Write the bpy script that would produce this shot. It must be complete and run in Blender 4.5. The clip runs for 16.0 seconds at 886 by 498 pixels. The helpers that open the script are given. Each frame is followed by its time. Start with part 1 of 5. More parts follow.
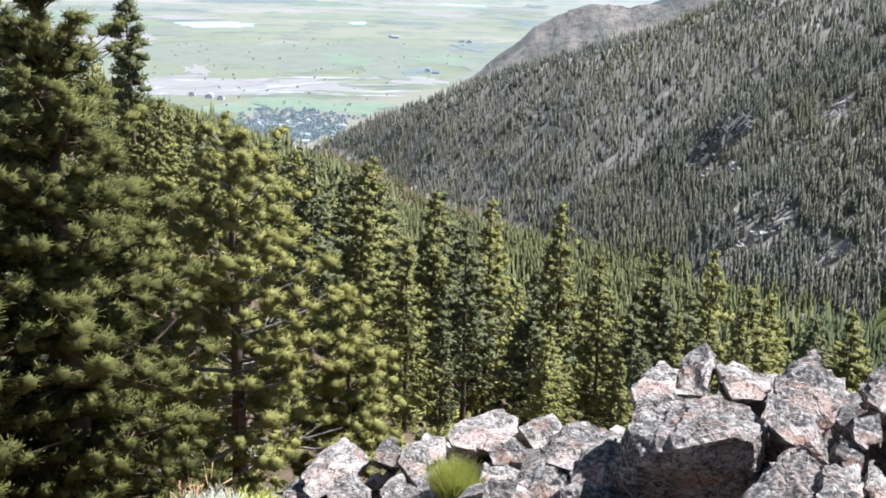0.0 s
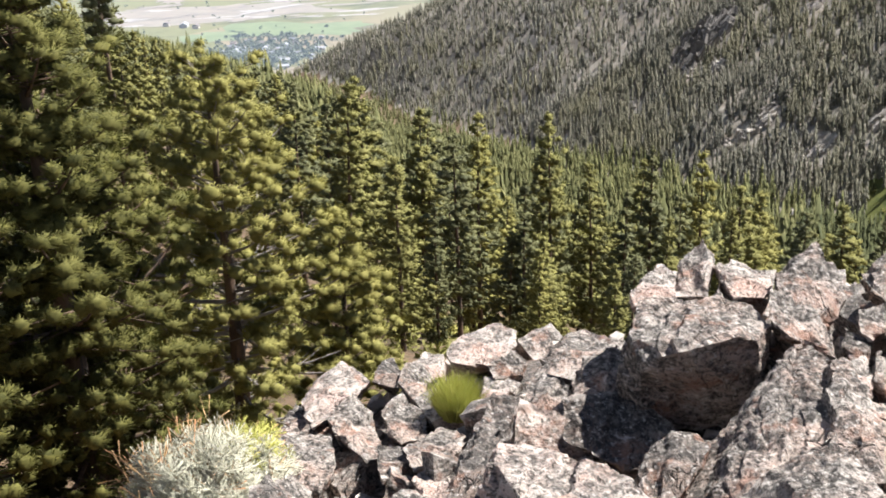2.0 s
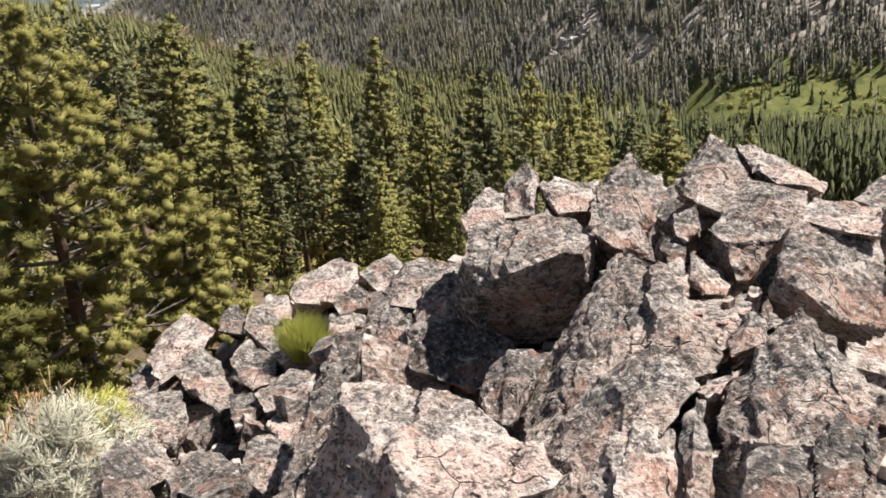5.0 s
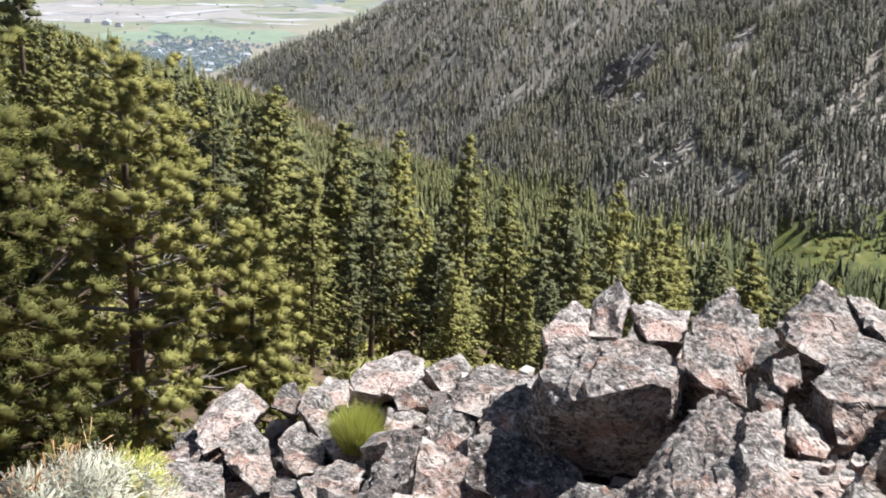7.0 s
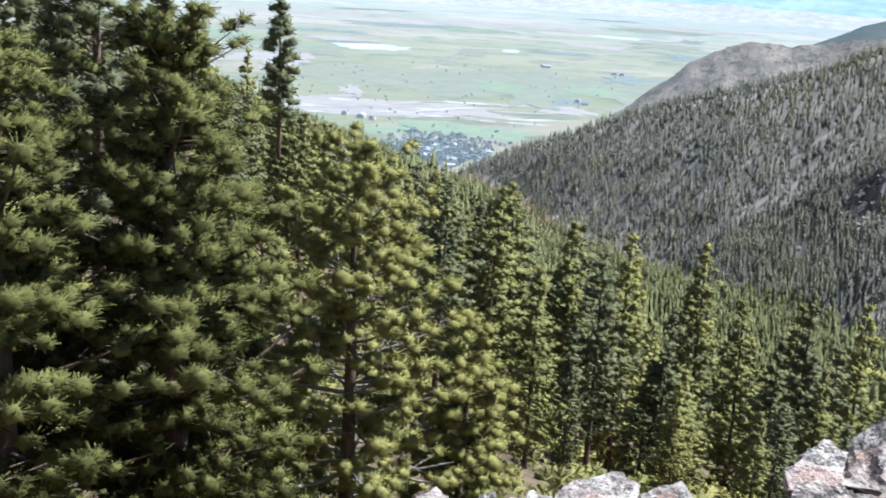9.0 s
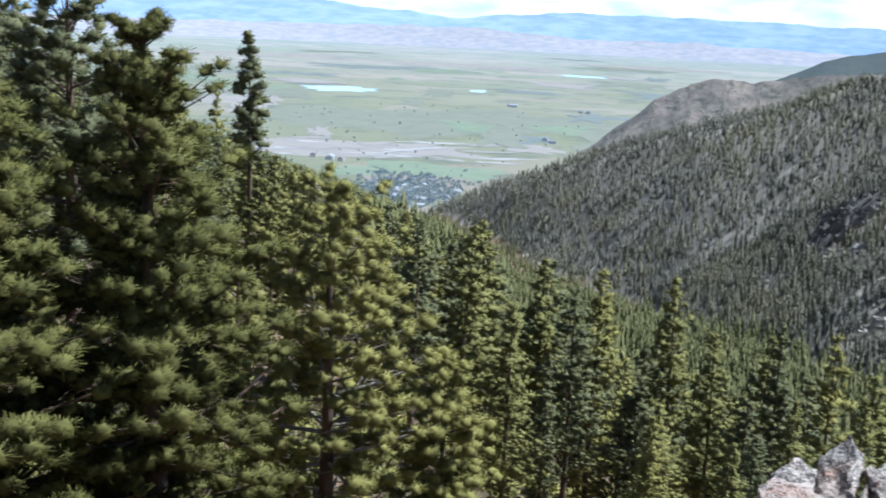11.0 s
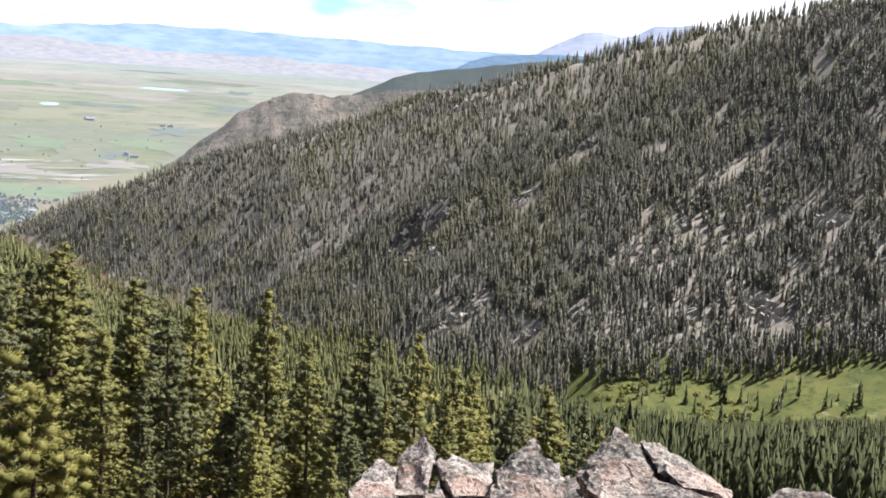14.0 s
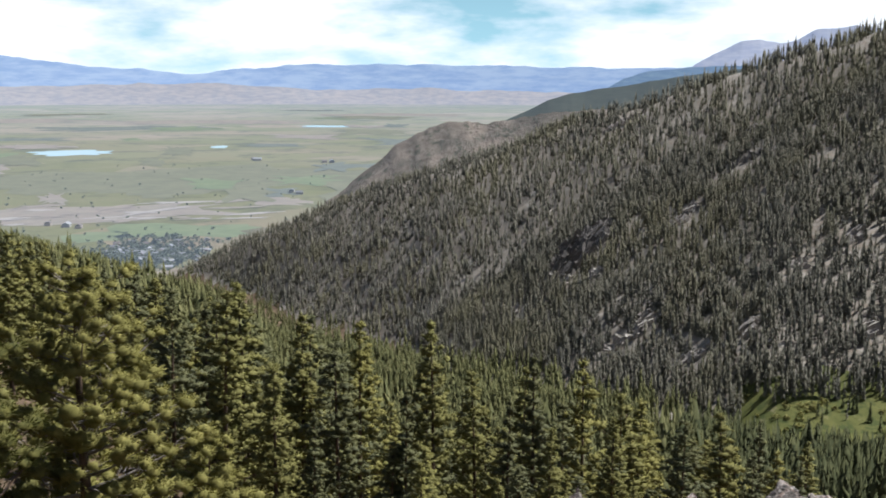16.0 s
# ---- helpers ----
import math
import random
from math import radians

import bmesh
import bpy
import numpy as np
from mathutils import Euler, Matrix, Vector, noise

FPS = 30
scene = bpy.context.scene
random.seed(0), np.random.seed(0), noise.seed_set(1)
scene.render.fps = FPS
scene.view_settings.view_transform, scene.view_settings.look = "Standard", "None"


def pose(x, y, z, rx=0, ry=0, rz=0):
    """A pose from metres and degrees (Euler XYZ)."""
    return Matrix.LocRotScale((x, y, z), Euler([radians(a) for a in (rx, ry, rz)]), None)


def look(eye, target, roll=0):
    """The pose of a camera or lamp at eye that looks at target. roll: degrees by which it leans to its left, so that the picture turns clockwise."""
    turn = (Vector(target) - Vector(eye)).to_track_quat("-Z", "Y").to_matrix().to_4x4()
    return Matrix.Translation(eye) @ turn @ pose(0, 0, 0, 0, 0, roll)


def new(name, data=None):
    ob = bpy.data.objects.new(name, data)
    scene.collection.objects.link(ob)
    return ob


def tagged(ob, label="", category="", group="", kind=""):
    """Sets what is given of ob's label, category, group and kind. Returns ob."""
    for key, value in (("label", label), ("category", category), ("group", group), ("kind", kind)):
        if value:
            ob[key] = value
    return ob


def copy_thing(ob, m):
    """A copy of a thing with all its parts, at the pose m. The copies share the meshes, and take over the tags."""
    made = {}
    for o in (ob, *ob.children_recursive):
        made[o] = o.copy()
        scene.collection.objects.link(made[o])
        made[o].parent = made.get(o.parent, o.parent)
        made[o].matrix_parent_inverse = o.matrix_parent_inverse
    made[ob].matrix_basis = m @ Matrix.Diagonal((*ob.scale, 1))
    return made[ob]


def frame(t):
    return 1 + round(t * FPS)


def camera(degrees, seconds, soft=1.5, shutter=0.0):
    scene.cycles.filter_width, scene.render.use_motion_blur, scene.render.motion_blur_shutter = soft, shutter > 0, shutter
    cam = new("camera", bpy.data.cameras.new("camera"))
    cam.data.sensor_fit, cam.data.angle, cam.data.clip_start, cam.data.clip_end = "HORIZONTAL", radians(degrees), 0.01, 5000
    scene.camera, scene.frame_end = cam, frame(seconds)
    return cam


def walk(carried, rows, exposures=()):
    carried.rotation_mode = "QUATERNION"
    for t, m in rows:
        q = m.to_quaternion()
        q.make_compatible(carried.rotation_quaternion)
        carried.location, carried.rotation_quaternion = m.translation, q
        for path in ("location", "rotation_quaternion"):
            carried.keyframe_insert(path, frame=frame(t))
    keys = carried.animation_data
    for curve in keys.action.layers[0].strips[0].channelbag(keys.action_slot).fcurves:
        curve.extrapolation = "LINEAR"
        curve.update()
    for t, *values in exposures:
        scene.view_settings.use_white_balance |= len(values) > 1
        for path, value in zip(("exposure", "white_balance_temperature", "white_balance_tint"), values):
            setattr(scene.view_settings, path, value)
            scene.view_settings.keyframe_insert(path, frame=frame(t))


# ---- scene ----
EYE0 = Vector((0.0, 0.2, 0.1))
cam = camera(2 * math.degrees(math.atan(784 / 1850.0)), 16.0, soft=1.7, shutter=0.3)
# seconds, eye (x, y, z), turn to the left, tilt up, lean, in degrees
PATH = [
    (0.00, -0.028, 0.228, 0.057, 7.32, -15.70, 1.52),
    (0.50, -0.033, 0.260, 0.047, 7.44, -16.39, 1.52),
    (1.00, -0.041, 0.300, 0.032, 7.60, -17.18, 1.27),
    (1.50, -0.048, 0.324, 0.024, 7.80, -18.48, -0.06),
    (2.00, -0.039, 0.377, -0.002, 6.79, -20.23, -1.91),
    (2.50, -0.022, 0.351, 0.009, 3.96, -21.88, -3.08),
    (3.00, 0.001, 0.344, 0.015, 1.17, -23.10, -3.83),
    (3.50, 0.008, 0.370, 0.016, -0.51, -23.90, -4.17),
    (3.70, 0.014, 0.377, 0.020, -0.85, -24.14, -4.48),
    (4.22, 0.023, 0.371, 0.037, -1.58, -24.66, -4.91),
    (4.75, 0.023, 0.345, 0.060, -2.03, -24.82, -4.60),
    (5.28, 0.015, 0.339, 0.070, -2.19, -24.45, -3.56),
    (5.80, 0.003, 0.396, 0.050, -2.03, -23.34, -1.78),
    (6.00, -0.002, 0.435, 0.036, -1.91, -22.76, -0.97),
    (6.50, -0.021, 0.508, 0.009, -0.54, -21.04, 1.06),
    (7.00, -0.029, 0.621, -0.036, 1.94, -19.26, 2.74),
    (7.50, -0.039, 0.718, -0.063, 4.81, -17.69, 3.77),
    (8.00, -0.040, 0.837, -0.098, 8.00, -16.44, 4.04),
    (8.50, -0.045, 1.022, -0.154, 11.46, -15.34, 4.12),
    (8.70, -0.048, 1.094, -0.180, 13.02, -15.00, 3.85),
    (9.22, -0.053, 1.186, -0.214, 16.83, -14.19, 3.18),
    (9.75, -0.054, 1.139, -0.204, 19.35, -13.54, 2.67),
    (10.28, -0.055, 1.040, -0.182, 19.42, -12.98, 2.44),
    (10.80, -0.056, 0.974, -0.181, 15.87, -12.47, 2.61),
    (11.00, -0.056, 0.966, -0.189, 13.68, -12.28, 2.77),
    (11.50, -0.052, 0.926, -0.185, 8.72, -12.03, 3.07),
    (12.00, -0.045, 0.902, -0.167, 4.22, -11.93, 3.49),
    (12.50, -0.038, 0.840, -0.137, -0.24, -11.76, 3.89),
    (13.00, -0.031, 0.806, -0.120, -4.63, -11.59, 4.23),
    (13.50, -0.025, 0.791, -0.108, -7.54, -11.05, 4.28),
    (14.00, -0.042, 0.631, -0.019, -8.81, -10.22, 4.18),
    (14.50, -0.006, 0.594, 0.044, -8.10, -9.23, 3.55),
    (15.00, -0.006, 0.564, 0.086, -5.72, -8.71, 2.74),
    (15.50, -0.001, 0.571, 0.126, -2.79, -8.96, 1.65),
    (16.00, 0.040, 0.678, 0.131, 0.13, -9.24, 0.18),
]


def row_pose(x, y, z, turn, tilt, lean):
    a, b = radians(turn), radians(tilt)
    ahead = Vector((-math.sin(a) * math.cos(b), math.cos(a) * math.cos(b), math.sin(b)))
    return look((x, y, z), Vector((x, y, z)) + ahead, lean)


EXPOSURES = [(0.0, 1.34, 5500, 9), (1.5, 1.34, 6050, 10), (2.5, 1.31, 6350, 11), (3.5, 1.19, 6550, 12), (6.0, 1.0, 6300, 11), (7.0, 1.24, 5880, 10), (8.5, 1.31, 5400, 8), (11.0, 0.93, 5250, 6),
             (11.5, 0.75, 5350, 6), (12.5, 1.11, 5850, 9), (14.5, 1.04, 6100, 11), (15.0, 0.60, 6000, 10), (16.0, 0.42, 6000, 10)]
walk(cam, [(r[0], row_pose(*r[1:])) for r in PATH], EXPOSURES)

# ---- sky and sun ----
SUN_TURN, SUN_UP = -63.0, 55.0   # to the right of the y axis, high
world = bpy.data.worlds.new("sky")
scene.world = world
world.use_nodes = True
wn, wl = world.node_tree.nodes, world.node_tree.links
wn.clear()
w_out = wn.new("ShaderNodeOutputWorld")
w_bg = wn.new("ShaderNodeBackground")
w_sky = wn.new("ShaderNodeTexSky")
w_sky.sky_type = "NISHITA"
w_sky.sun_disc = False
w_sky.sun_elevation = radians(SUN_UP)
w_sky.sun_rotation = radians(-SUN_TURN)
w_sky.altitude = 1500
w_sky.air_density, w_sky.dust_density, w_sky.ozone_density = 1.0, 0.1, 2.5
# broken fair-weather clouds, all round the sky
w_geo = wn.new("ShaderNodeTexCoord")
w_map = wn.new("ShaderNodeMapping")
w_map.inputs["Scale"].default_value = (1.0, 1.0, 3.2)
w_noise = wn.new("ShaderNodeTexNoise")
w_noise.inputs["Scale"].default_value = 4.2
w_noise.inputs["Detail"].default_value = 9.0
w_noise.inputs["Roughness"].default_value = 0.55
w_ramp = wn.new("ShaderNodeValToRGB")
w_ramp.color_ramp.elements[0].position, w_ramp.color_ramp.elements[1].position = 0.42, 0.56
w_mix = wn.new("ShaderNodeMix")
w_mix.data_type = "RGBA"
w_mix.inputs[7].default_value = (19.0, 19.3, 19.8, 1)
wl.new(w_geo.outputs["Generated"], w_map.inputs["Vector"])
wl.new(w_map.outputs["Vector"], w_noise.inputs["Vector"])
w_sep = wn.new("ShaderNodeSeparateXYZ")
wl.new(w_geo.outputs["Generated"], w_sep.inputs[0])
w_bank = wn.new("ShaderNodeMapRange")   # the clouds close up into a bank low over the ranges
w_bank.inputs["From Min"].default_value, w_bank.inputs["From Max"].default_value = 0.03, 0.10
w_bank.inputs["To Min"].default_value, w_bank.inputs["To Max"].default_value = 0.06, 0.0
wl.new(w_sep.outputs["Z"], w_bank.inputs["Value"])
w_sum = wn.new("ShaderNodeMath")
wl.new(w_noise.outputs["Fac"], w_sum.inputs[0])
wl.new(w_bank.outputs[0], w_sum.inputs[1])
wl.new(w_sum.outputs[0], w_ramp.inputs["Fac"])
w_high = wn.new("ShaderNodeMapRange")   # fewer clouds overhead than towards the horizon
w_high.inputs["From Min"].default_value, w_high.inputs["From Max"].default_value = 0.05, 0.5
w_high.inputs["To Min"].default_value, w_high.inputs["To Max"].default_value = 1.0, 0.08
wl.new(w_sep.outputs["Z"], w_high.inputs["Value"])
w_cover = wn.new("ShaderNodeMath")
w_cover.operation = "MULTIPLY"
wl.new(w_ramp.outputs["Color"], w_cover.inputs[0])
wl.new(w_high.outputs[0], w_cover.inputs[1])
wl.new(w_cover.outputs[0], w_mix.inputs[0])
w_tint = wn.new("ShaderNodeMix")
w_tint.data_type, w_tint.blend_type = "RGBA", "MULTIPLY"
w_tint.inputs[0].default_value = 1.0
w_tint.inputs[7].default_value = (0.66, 0.76, 0.82, 1)
wl.new(w_sky.outputs["Color"], w_tint.inputs[6])
w_low = wn.new("ShaderNodeMapRange")   # the bright air low over the valley
w_low.inputs["From Min"].default_value, w_low.inputs["From Max"].default_value = 0.0, 0.22
w_low.inputs["To Min"].default_value, w_low.inputs["To Max"].default_value = 0.9, 0.0
w_air = wn.new("ShaderNodeMix")
w_air.data_type = "RGBA"
w_air.inputs[7].default_value = (8.5, 14.5, 16.5, 1)
wl.new(w_low.outputs[0], w_air.inputs[0])
wl.new(w_sep.outputs["Z"], w_low.inputs["Value"])
wl.new(w_tint.outputs[2], w_air.inputs[6])
wl.new(w_air.outputs[2], w_mix.inputs[6])
wl.new(w_mix.outputs[2], w_bg.inputs["Color"])
w_bg.inputs["Strength"].default_value = 0.05 * 0.88
wl.new(w_bg.outputs["Background"], w_out.inputs["Surface"])

sun = new("sun", bpy.data.lights.new("sun", "SUN"))
sun.data.energy, sun.data.angle, sun.data.color = 5.0, radians(0.5), (1.0, 0.965, 0.90)
sa, sb = radians(SUN_TURN), radians(SUN_UP)
sun.matrix_world = look((-math.sin(sa) * math.cos(sb) * 50, math.cos(sa) * math.cos(sb) * 50, math.sin(sb) * 50), (0, 0, 0))


# ---- materials ----
class Mat:
    """A small builder for node materials."""

    def __init__(self, name, rough=0.8, metal=0.0, spec=0.3):
        self.m = bpy.data.materials.new(name)
        self.m.use_nodes = True
        self.n, self.l = self.m.node_tree.nodes, self.m.node_tree.links
        self.b = self.n["Principled BSDF"]
        self.b.inputs["Roughness"].default_value = rough
        self.b.inputs["Metallic"].default_value = metal
        self.b.inputs["Specular IOR Level"].default_value = spec
        self.co = self.n.new("ShaderNodeTexCoord")

    def put(self, sock, value):
        if isinstance(value, bpy.types.NodeSocket):
            self.l.new(value, sock)
        elif isinstance(value, tuple) and len(value) == 3 and sock.type == "RGBA":
            sock.default_value = (*value, 1)
        else:
            sock.default_value = value

    def where(self, scale=(1, 1, 1), turn=(0, 0, 0), src="Object"):
        k = self.n.new("ShaderNodeMapping")
        k.inputs["Scale"].default_value = scale
        k.inputs["Rotation"].default_value = turn
        self.l.new(self.co.outputs[src], k.inputs["Vector"])
        return k.outputs["Vector"]

    def noise(self, scale, detail=5, rough=0.55, vec=None, warp=0.0):
        k = self.n.new("ShaderNodeTexNoise")
        k.inputs["Scale"].default_value, k.inputs["Detail"].default_value = scale, detail
        k.inputs["Roughness"].default_value, k.inputs["Distortion"].default_value = rough, warp
        self.l.new(vec or self.co.outputs["Object"], k.inputs["Vector"])
        return k.outputs["Fac"]

    def voronoi(self, scale, vec=None, feature="F1", out="Distance"):
        k = self.n.new("ShaderNodeTexVoronoi")
        k.feature = feature
        k.inputs["Scale"].default_value = scale
        self.l.new(vec or self.co.outputs["Object"], k.inputs["Vector"])
        return k.outputs[out]

    def ramp(self, fac, stops, mode="LINEAR"):
        k = self.n.new("ShaderNodeValToRGB")
        k.color_ramp.interpolation = mode
        e = k.color_ramp.elements
        while len(e) < len(stops):
            e.new(0.5)
        for q, (pos, c) in zip(e, stops):
            q.position = pos
            q.color = (*c, 1) if isinstance(c, tuple) else (c, c, c, 1)
        self.l.new(fac, k.inputs["Fac"])
        return k.outputs["Color"]

    def mix(self, fac, a, b, mode="MIX"):
        k = self.n.new("ShaderNodeMix")
        k.data_type, k.blend_type = "RGBA", mode
        self.put(k.inputs[0], fac)
        self.put(k.inputs[6], a)
        self.put(k.inputs[7], b)
        return k.outputs[2]

    def math(self, op, a, b=0.0):
        k = self.n.new("ShaderNodeMath")
        k.operation = op
        self.put(k.inputs[0], a)
        self.put(k.inputs[1], b)
        return k.outputs[0]

    def random(self, island=False):
        if island:
            return self.n.new("ShaderNodeNewGeometry").outputs["Random Per Island"]
        return self.n.new("ShaderNodeObjectInfo").outputs["Random"]

    def bump(self, height, strength=0.5, dist=0.02):
        k = self.n.new("ShaderNodeBump")
        k.inputs["Strength"].default_value, k.inputs["Distance"].default_value = strength, dist
        self.l.new(height, k.inputs["Height"])
        self.l.new(k.outputs["Normal"], self.b.inputs["Normal"])

    def colour(self, c):
        self.put(self.b.inputs["Base Color"], c)
        return self

    def leafy(self, share, tint):
        """Lets some of the light through, as needles and blades do."""
        k = self.n.new("ShaderNodeBsdfTranslucent")
        self.put(k.inputs["Color"], tint)
        s = self.n.new("ShaderNodeMixShader")
        s.inputs[0].default_value = share
        self.l.new(self.b.outputs[0], s.inputs[1])
        self.l.new(k.outputs[0], s.inputs[2])
        self.l.new(s.outputs[0], self.n["Material Output"].inputs["Surface"])


def rock_material(name, pale, pink, dark, crusted, lichen):
    """Fractured volcanic rock: cream and pink faces under patches of dark crust, with pale scars and some yellow lichen."""
    k = Mat(name, rough=0.9, spec=0.15)
    grainy = k.where((1.0, 1.0, 2.2), (0.5, 0.35, 0.2))   # the rock's own grain, dipping to one side
    c = k.mix(k.ramp(k.noise(2.6, 6, 0.65), [(0.42, 0.0), (0.58, 1.0)]), pale, pink)
    c = k.mix(k.ramp(k.noise(9.0, 6, 0.7, grainy, 0.5), [(0.36, 0.55), (0.52, 0.0)]), c, tuple(0.6 * v for v in pink))
    broad = k.noise(2.3, 5, 0.6, k.where((1, 1, 1), (0.3, 1.1, 0.8)), 0.3)
    fine = k.noise(13.0, 8, 0.78, grainy, 0.4)
    crust = k.ramp(k.mix(0.55, broad, fine), [(0.42 + 0.10 * crusted, 0.92), (0.46 + 0.10 * crusted, 0.0)])
    worn = k.ramp(k.noise(30.0, 5, 0.7), [(0.44, 1.0), (0.60, 0.25)])
    c = k.mix(k.math("MULTIPLY", crust, worn), c, dark)
    c = k.mix(k.ramp(k.noise(48.0, 4, 0.65), [(0.40, 0.8), (0.46, 0.0)]), c, (0.05, 0.045, 0.04))
    c = k.mix(k.ramp(k.noise(40.0, 4, 0.65, k.where((1, 1, 1.4), (0.7, 0.2, 1.0))), [(0.585, 0.0), (0.635, 0.6)]), c, (0.64, 0.585, 0.53))
    scar = k.math("MULTIPLY", k.ramp(k.noise(5.0, 4, 0.6, k.where((1, 1, 1), (0.9, 0.1, 1.3))), [(0.48, 0.0), (0.60, 1.0)]), k.ramp(k.noise(21.0, 5, 0.65, grainy), [(0.55, 0.0), (0.62, 0.6)]))
    c = k.mix(scar, c, (0.66, 0.59, 0.52))
    c = k.mix(k.ramp(k.noise(5.1, 9, 0.75, k.where((1, 1, 1), (0.4, 0.9, 0.2))), [(0.68, 0.0), (0.72, lichen)]), c, (0.46, 0.43, 0.10))
    c = k.mix(k.ramp(k.noise(4.2, 8, 0.72, k.where((1, 1, 1), (1.4, 0.2, 0.7))), [(0.54, 0.0), (0.63, 0.65)]), c, (0.33, 0.175, 0.120))
    edge = k.n.new("ShaderNodeNewGeometry").outputs["Pointiness"]
    c = k.mix(k.ramp(edge, [(0.53, 0.0), (0.60, 0.6)]), c, (0.70, 0.62, 0.55))   # fresh pale rock on worn edges
    gap = k.ramp(k.voronoi(3.4, k.mix(0.12, grainy, k.n.new("ShaderNodeTexNoise").outputs["Color"]), "DISTANCE_TO_EDGE"), [(0.0, 0.9), (0.016, 0.0)])
    gap = k.math("MULTIPLY", gap, k.ramp(k.noise(2.3, 5, 0.65), [(0.54, 0.0), (0.60, 1.0)]))   # open cracks in places
    c = k.mix(k.math("MULTIPLY", gap, 0.7), c, (0.03, 0.027, 0.024))
    k.colour(c)
    relief = k.mix(0.35, k.noise(9.0, 6, 0.65, grainy, 0.5), k.noise(34.0, 5, 0.7))
    k.bump(k.math("SUBTRACT", relief, k.math("MULTIPLY", gap, 0.3)), 1.0, 0.07)
    return k.m


ROCK = rock_material("lichened_rock", (0.425, 0.375, 0.330), (0.415, 0.315, 0.262), (0.050, 0.046, 0.042), 0.78, 0.5)
ROCK_PALE = rock_material("pale_rock", (0.535, 0.470, 0.412), (0.520, 0.385, 0.325), (0.105, 0.094, 0.084), 0.48, 0.7)
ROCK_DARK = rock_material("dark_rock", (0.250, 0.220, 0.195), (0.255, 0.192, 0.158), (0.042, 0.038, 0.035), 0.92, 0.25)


def needle_material(name, a, b, glow):
    k = Mat(name, rough=0.7, spec=0.08)
    c = k.mix(k.random(True), a, b)
    # random yellowish tufts; on the darkest needles they stand for sunlit ones
    c = k.mix(k.ramp(k.noise(0.9, 3), [(0.40, 0.0), (0.7, 0.5)]), c, (0.195, 0.180, 0.058))
    k.colour(c)
    k.leafy(0.16, glow)
    return k.m


NEEDLE = needle_material("pine_needles", (0.140, 0.133, 0.047), (0.240, 0.220, 0.075), (0.17, 0.18, 0.035))
NEEDLE_YELLOW = needle_material("yellow_green_needles", (0.185, 0.173, 0.053), (0.278, 0.248, 0.078), (0.25, 0.23, 0.05))
NEEDLE_DARK = needle_material("dark_needles", (0.092, 0.097, 0.052), (0.152, 0.152, 0.079), (0.13, 0.13, 0.045))

# needles coloured darker to stand for a dense crown's own shade
NEEDLE_SHADED = needle_material("shade_darkened_needles", (0.046, 0.048, 0.016), (0.140, 0.130, 0.036), (0.12, 0.13, 0.03))

k = Mat("pine_bark", rough=0.9)
k.colour(k.mix(k.ramp(k.noise(6.0, 6, 0.6, k.where((1, 1, 0.25))), [(0.4, 0.0), (0.6, 1.0)]), (0.060, 0.046, 0.036), (0.165, 0.105, 0.070)))
k.bump(k.noise(9.0, 6, 0.6, k.where((1, 1, 0.3))), 0.8, 0.03)
BARK = k.m
k = Mat("bare_twig", rough=0.85)
k.colour(k.mix(k.noise(8.0, 4), (0.16, 0.135, 0.115), (0.33, 0.29, 0.26)))
TWIG = k.m

k = Mat("far_conifers", rough=0.8, spec=0.06)
# paler and bluer than the near conifers, with haze mixed into the colour
c = k.mix(k.random(True), (0.092, 0.090, 0.074), (0.205, 0.190, 0.148))
c = k.mix(k.ramp(k.noise(0.011, 4), [(0.45, 0.0), (0.65, 0.55)]), c, (0.165, 0.150, 0.082))
k.colour(c)
FAR_CONIFER = k.m
k = Mat("near_conifers", rough=0.8, spec=0.06)
c = k.mix(k.random(True), (0.080, 0.086, 0.038), (0.176, 0.168, 0.072))
k.colour(c)
NEAR_CONIFER = k.m
k = Mat("meadow_conifers", rough=0.8, spec=0.06)
k.colour(k.mix(k.random(True), (0.052, 0.060, 0.029), (0.112, 0.115, 0.052)))
DARK_CONIFER = k.m
k = Mat("dead_snag", rough=0.9)
k.colour(k.mix(k.random(True), (0.22, 0.19, 0.17), (0.42, 0.38, 0.35)))
SNAG = k.m

k = Mat("hillside_soil", rough=0.95, spec=0.15)
soil = k.mix(k.ramp(k.noise(0.02, 6, 0.6), [(0.35, 0.0), (0.65, 1.0)]), (0.210, 0.187, 0.160), (0.335, 0.302, 0.262))
soil = k.mix(k.ramp(k.noise(0.35, 6, 0.65), [(0.45, 0.0), (0.7, 0.7)]), soil, (0.24, 0.165, 0.110))
soil = k.mix(k.ramp(k.noise(0.06, 9, 0.7), [(0.56, 0.0), (0.64, 0.8)]), soil, (0.42, 0.38, 0.34))
soil = k.mix(k.ramp(k.noise(0.9, 5, 0.7), [(0.52, 0.0), (0.66, 0.75)]), soil, (0.075, 0.085, 0.030))
k.colour(soil)
k.bump(k.noise(3.0, 8, 0.7), 0.8, 0.15)
SOIL = k.m

k = Mat("pine_litter", rough=0.95, spec=0.1)
lit = k.mix(k.ramp(k.noise(0.5, 6, 0.65), [(0.38, 0.0), (0.62, 1.0)]), (0.085, 0.062, 0.042), (0.185, 0.125, 0.080))
lit = k.mix(k.ramp(k.noise(1.6, 7, 0.7), [(0.55, 0.0), (0.64, 0.8)]), lit, (0.055, 0.062, 0.024))
lit = k.mix(k.ramp(k.noise(4.0, 6, 0.7), [(0.62, 0.0), (0.68, 0.7)]), lit, (0.26, 0.215, 0.175))
k.colour(lit)
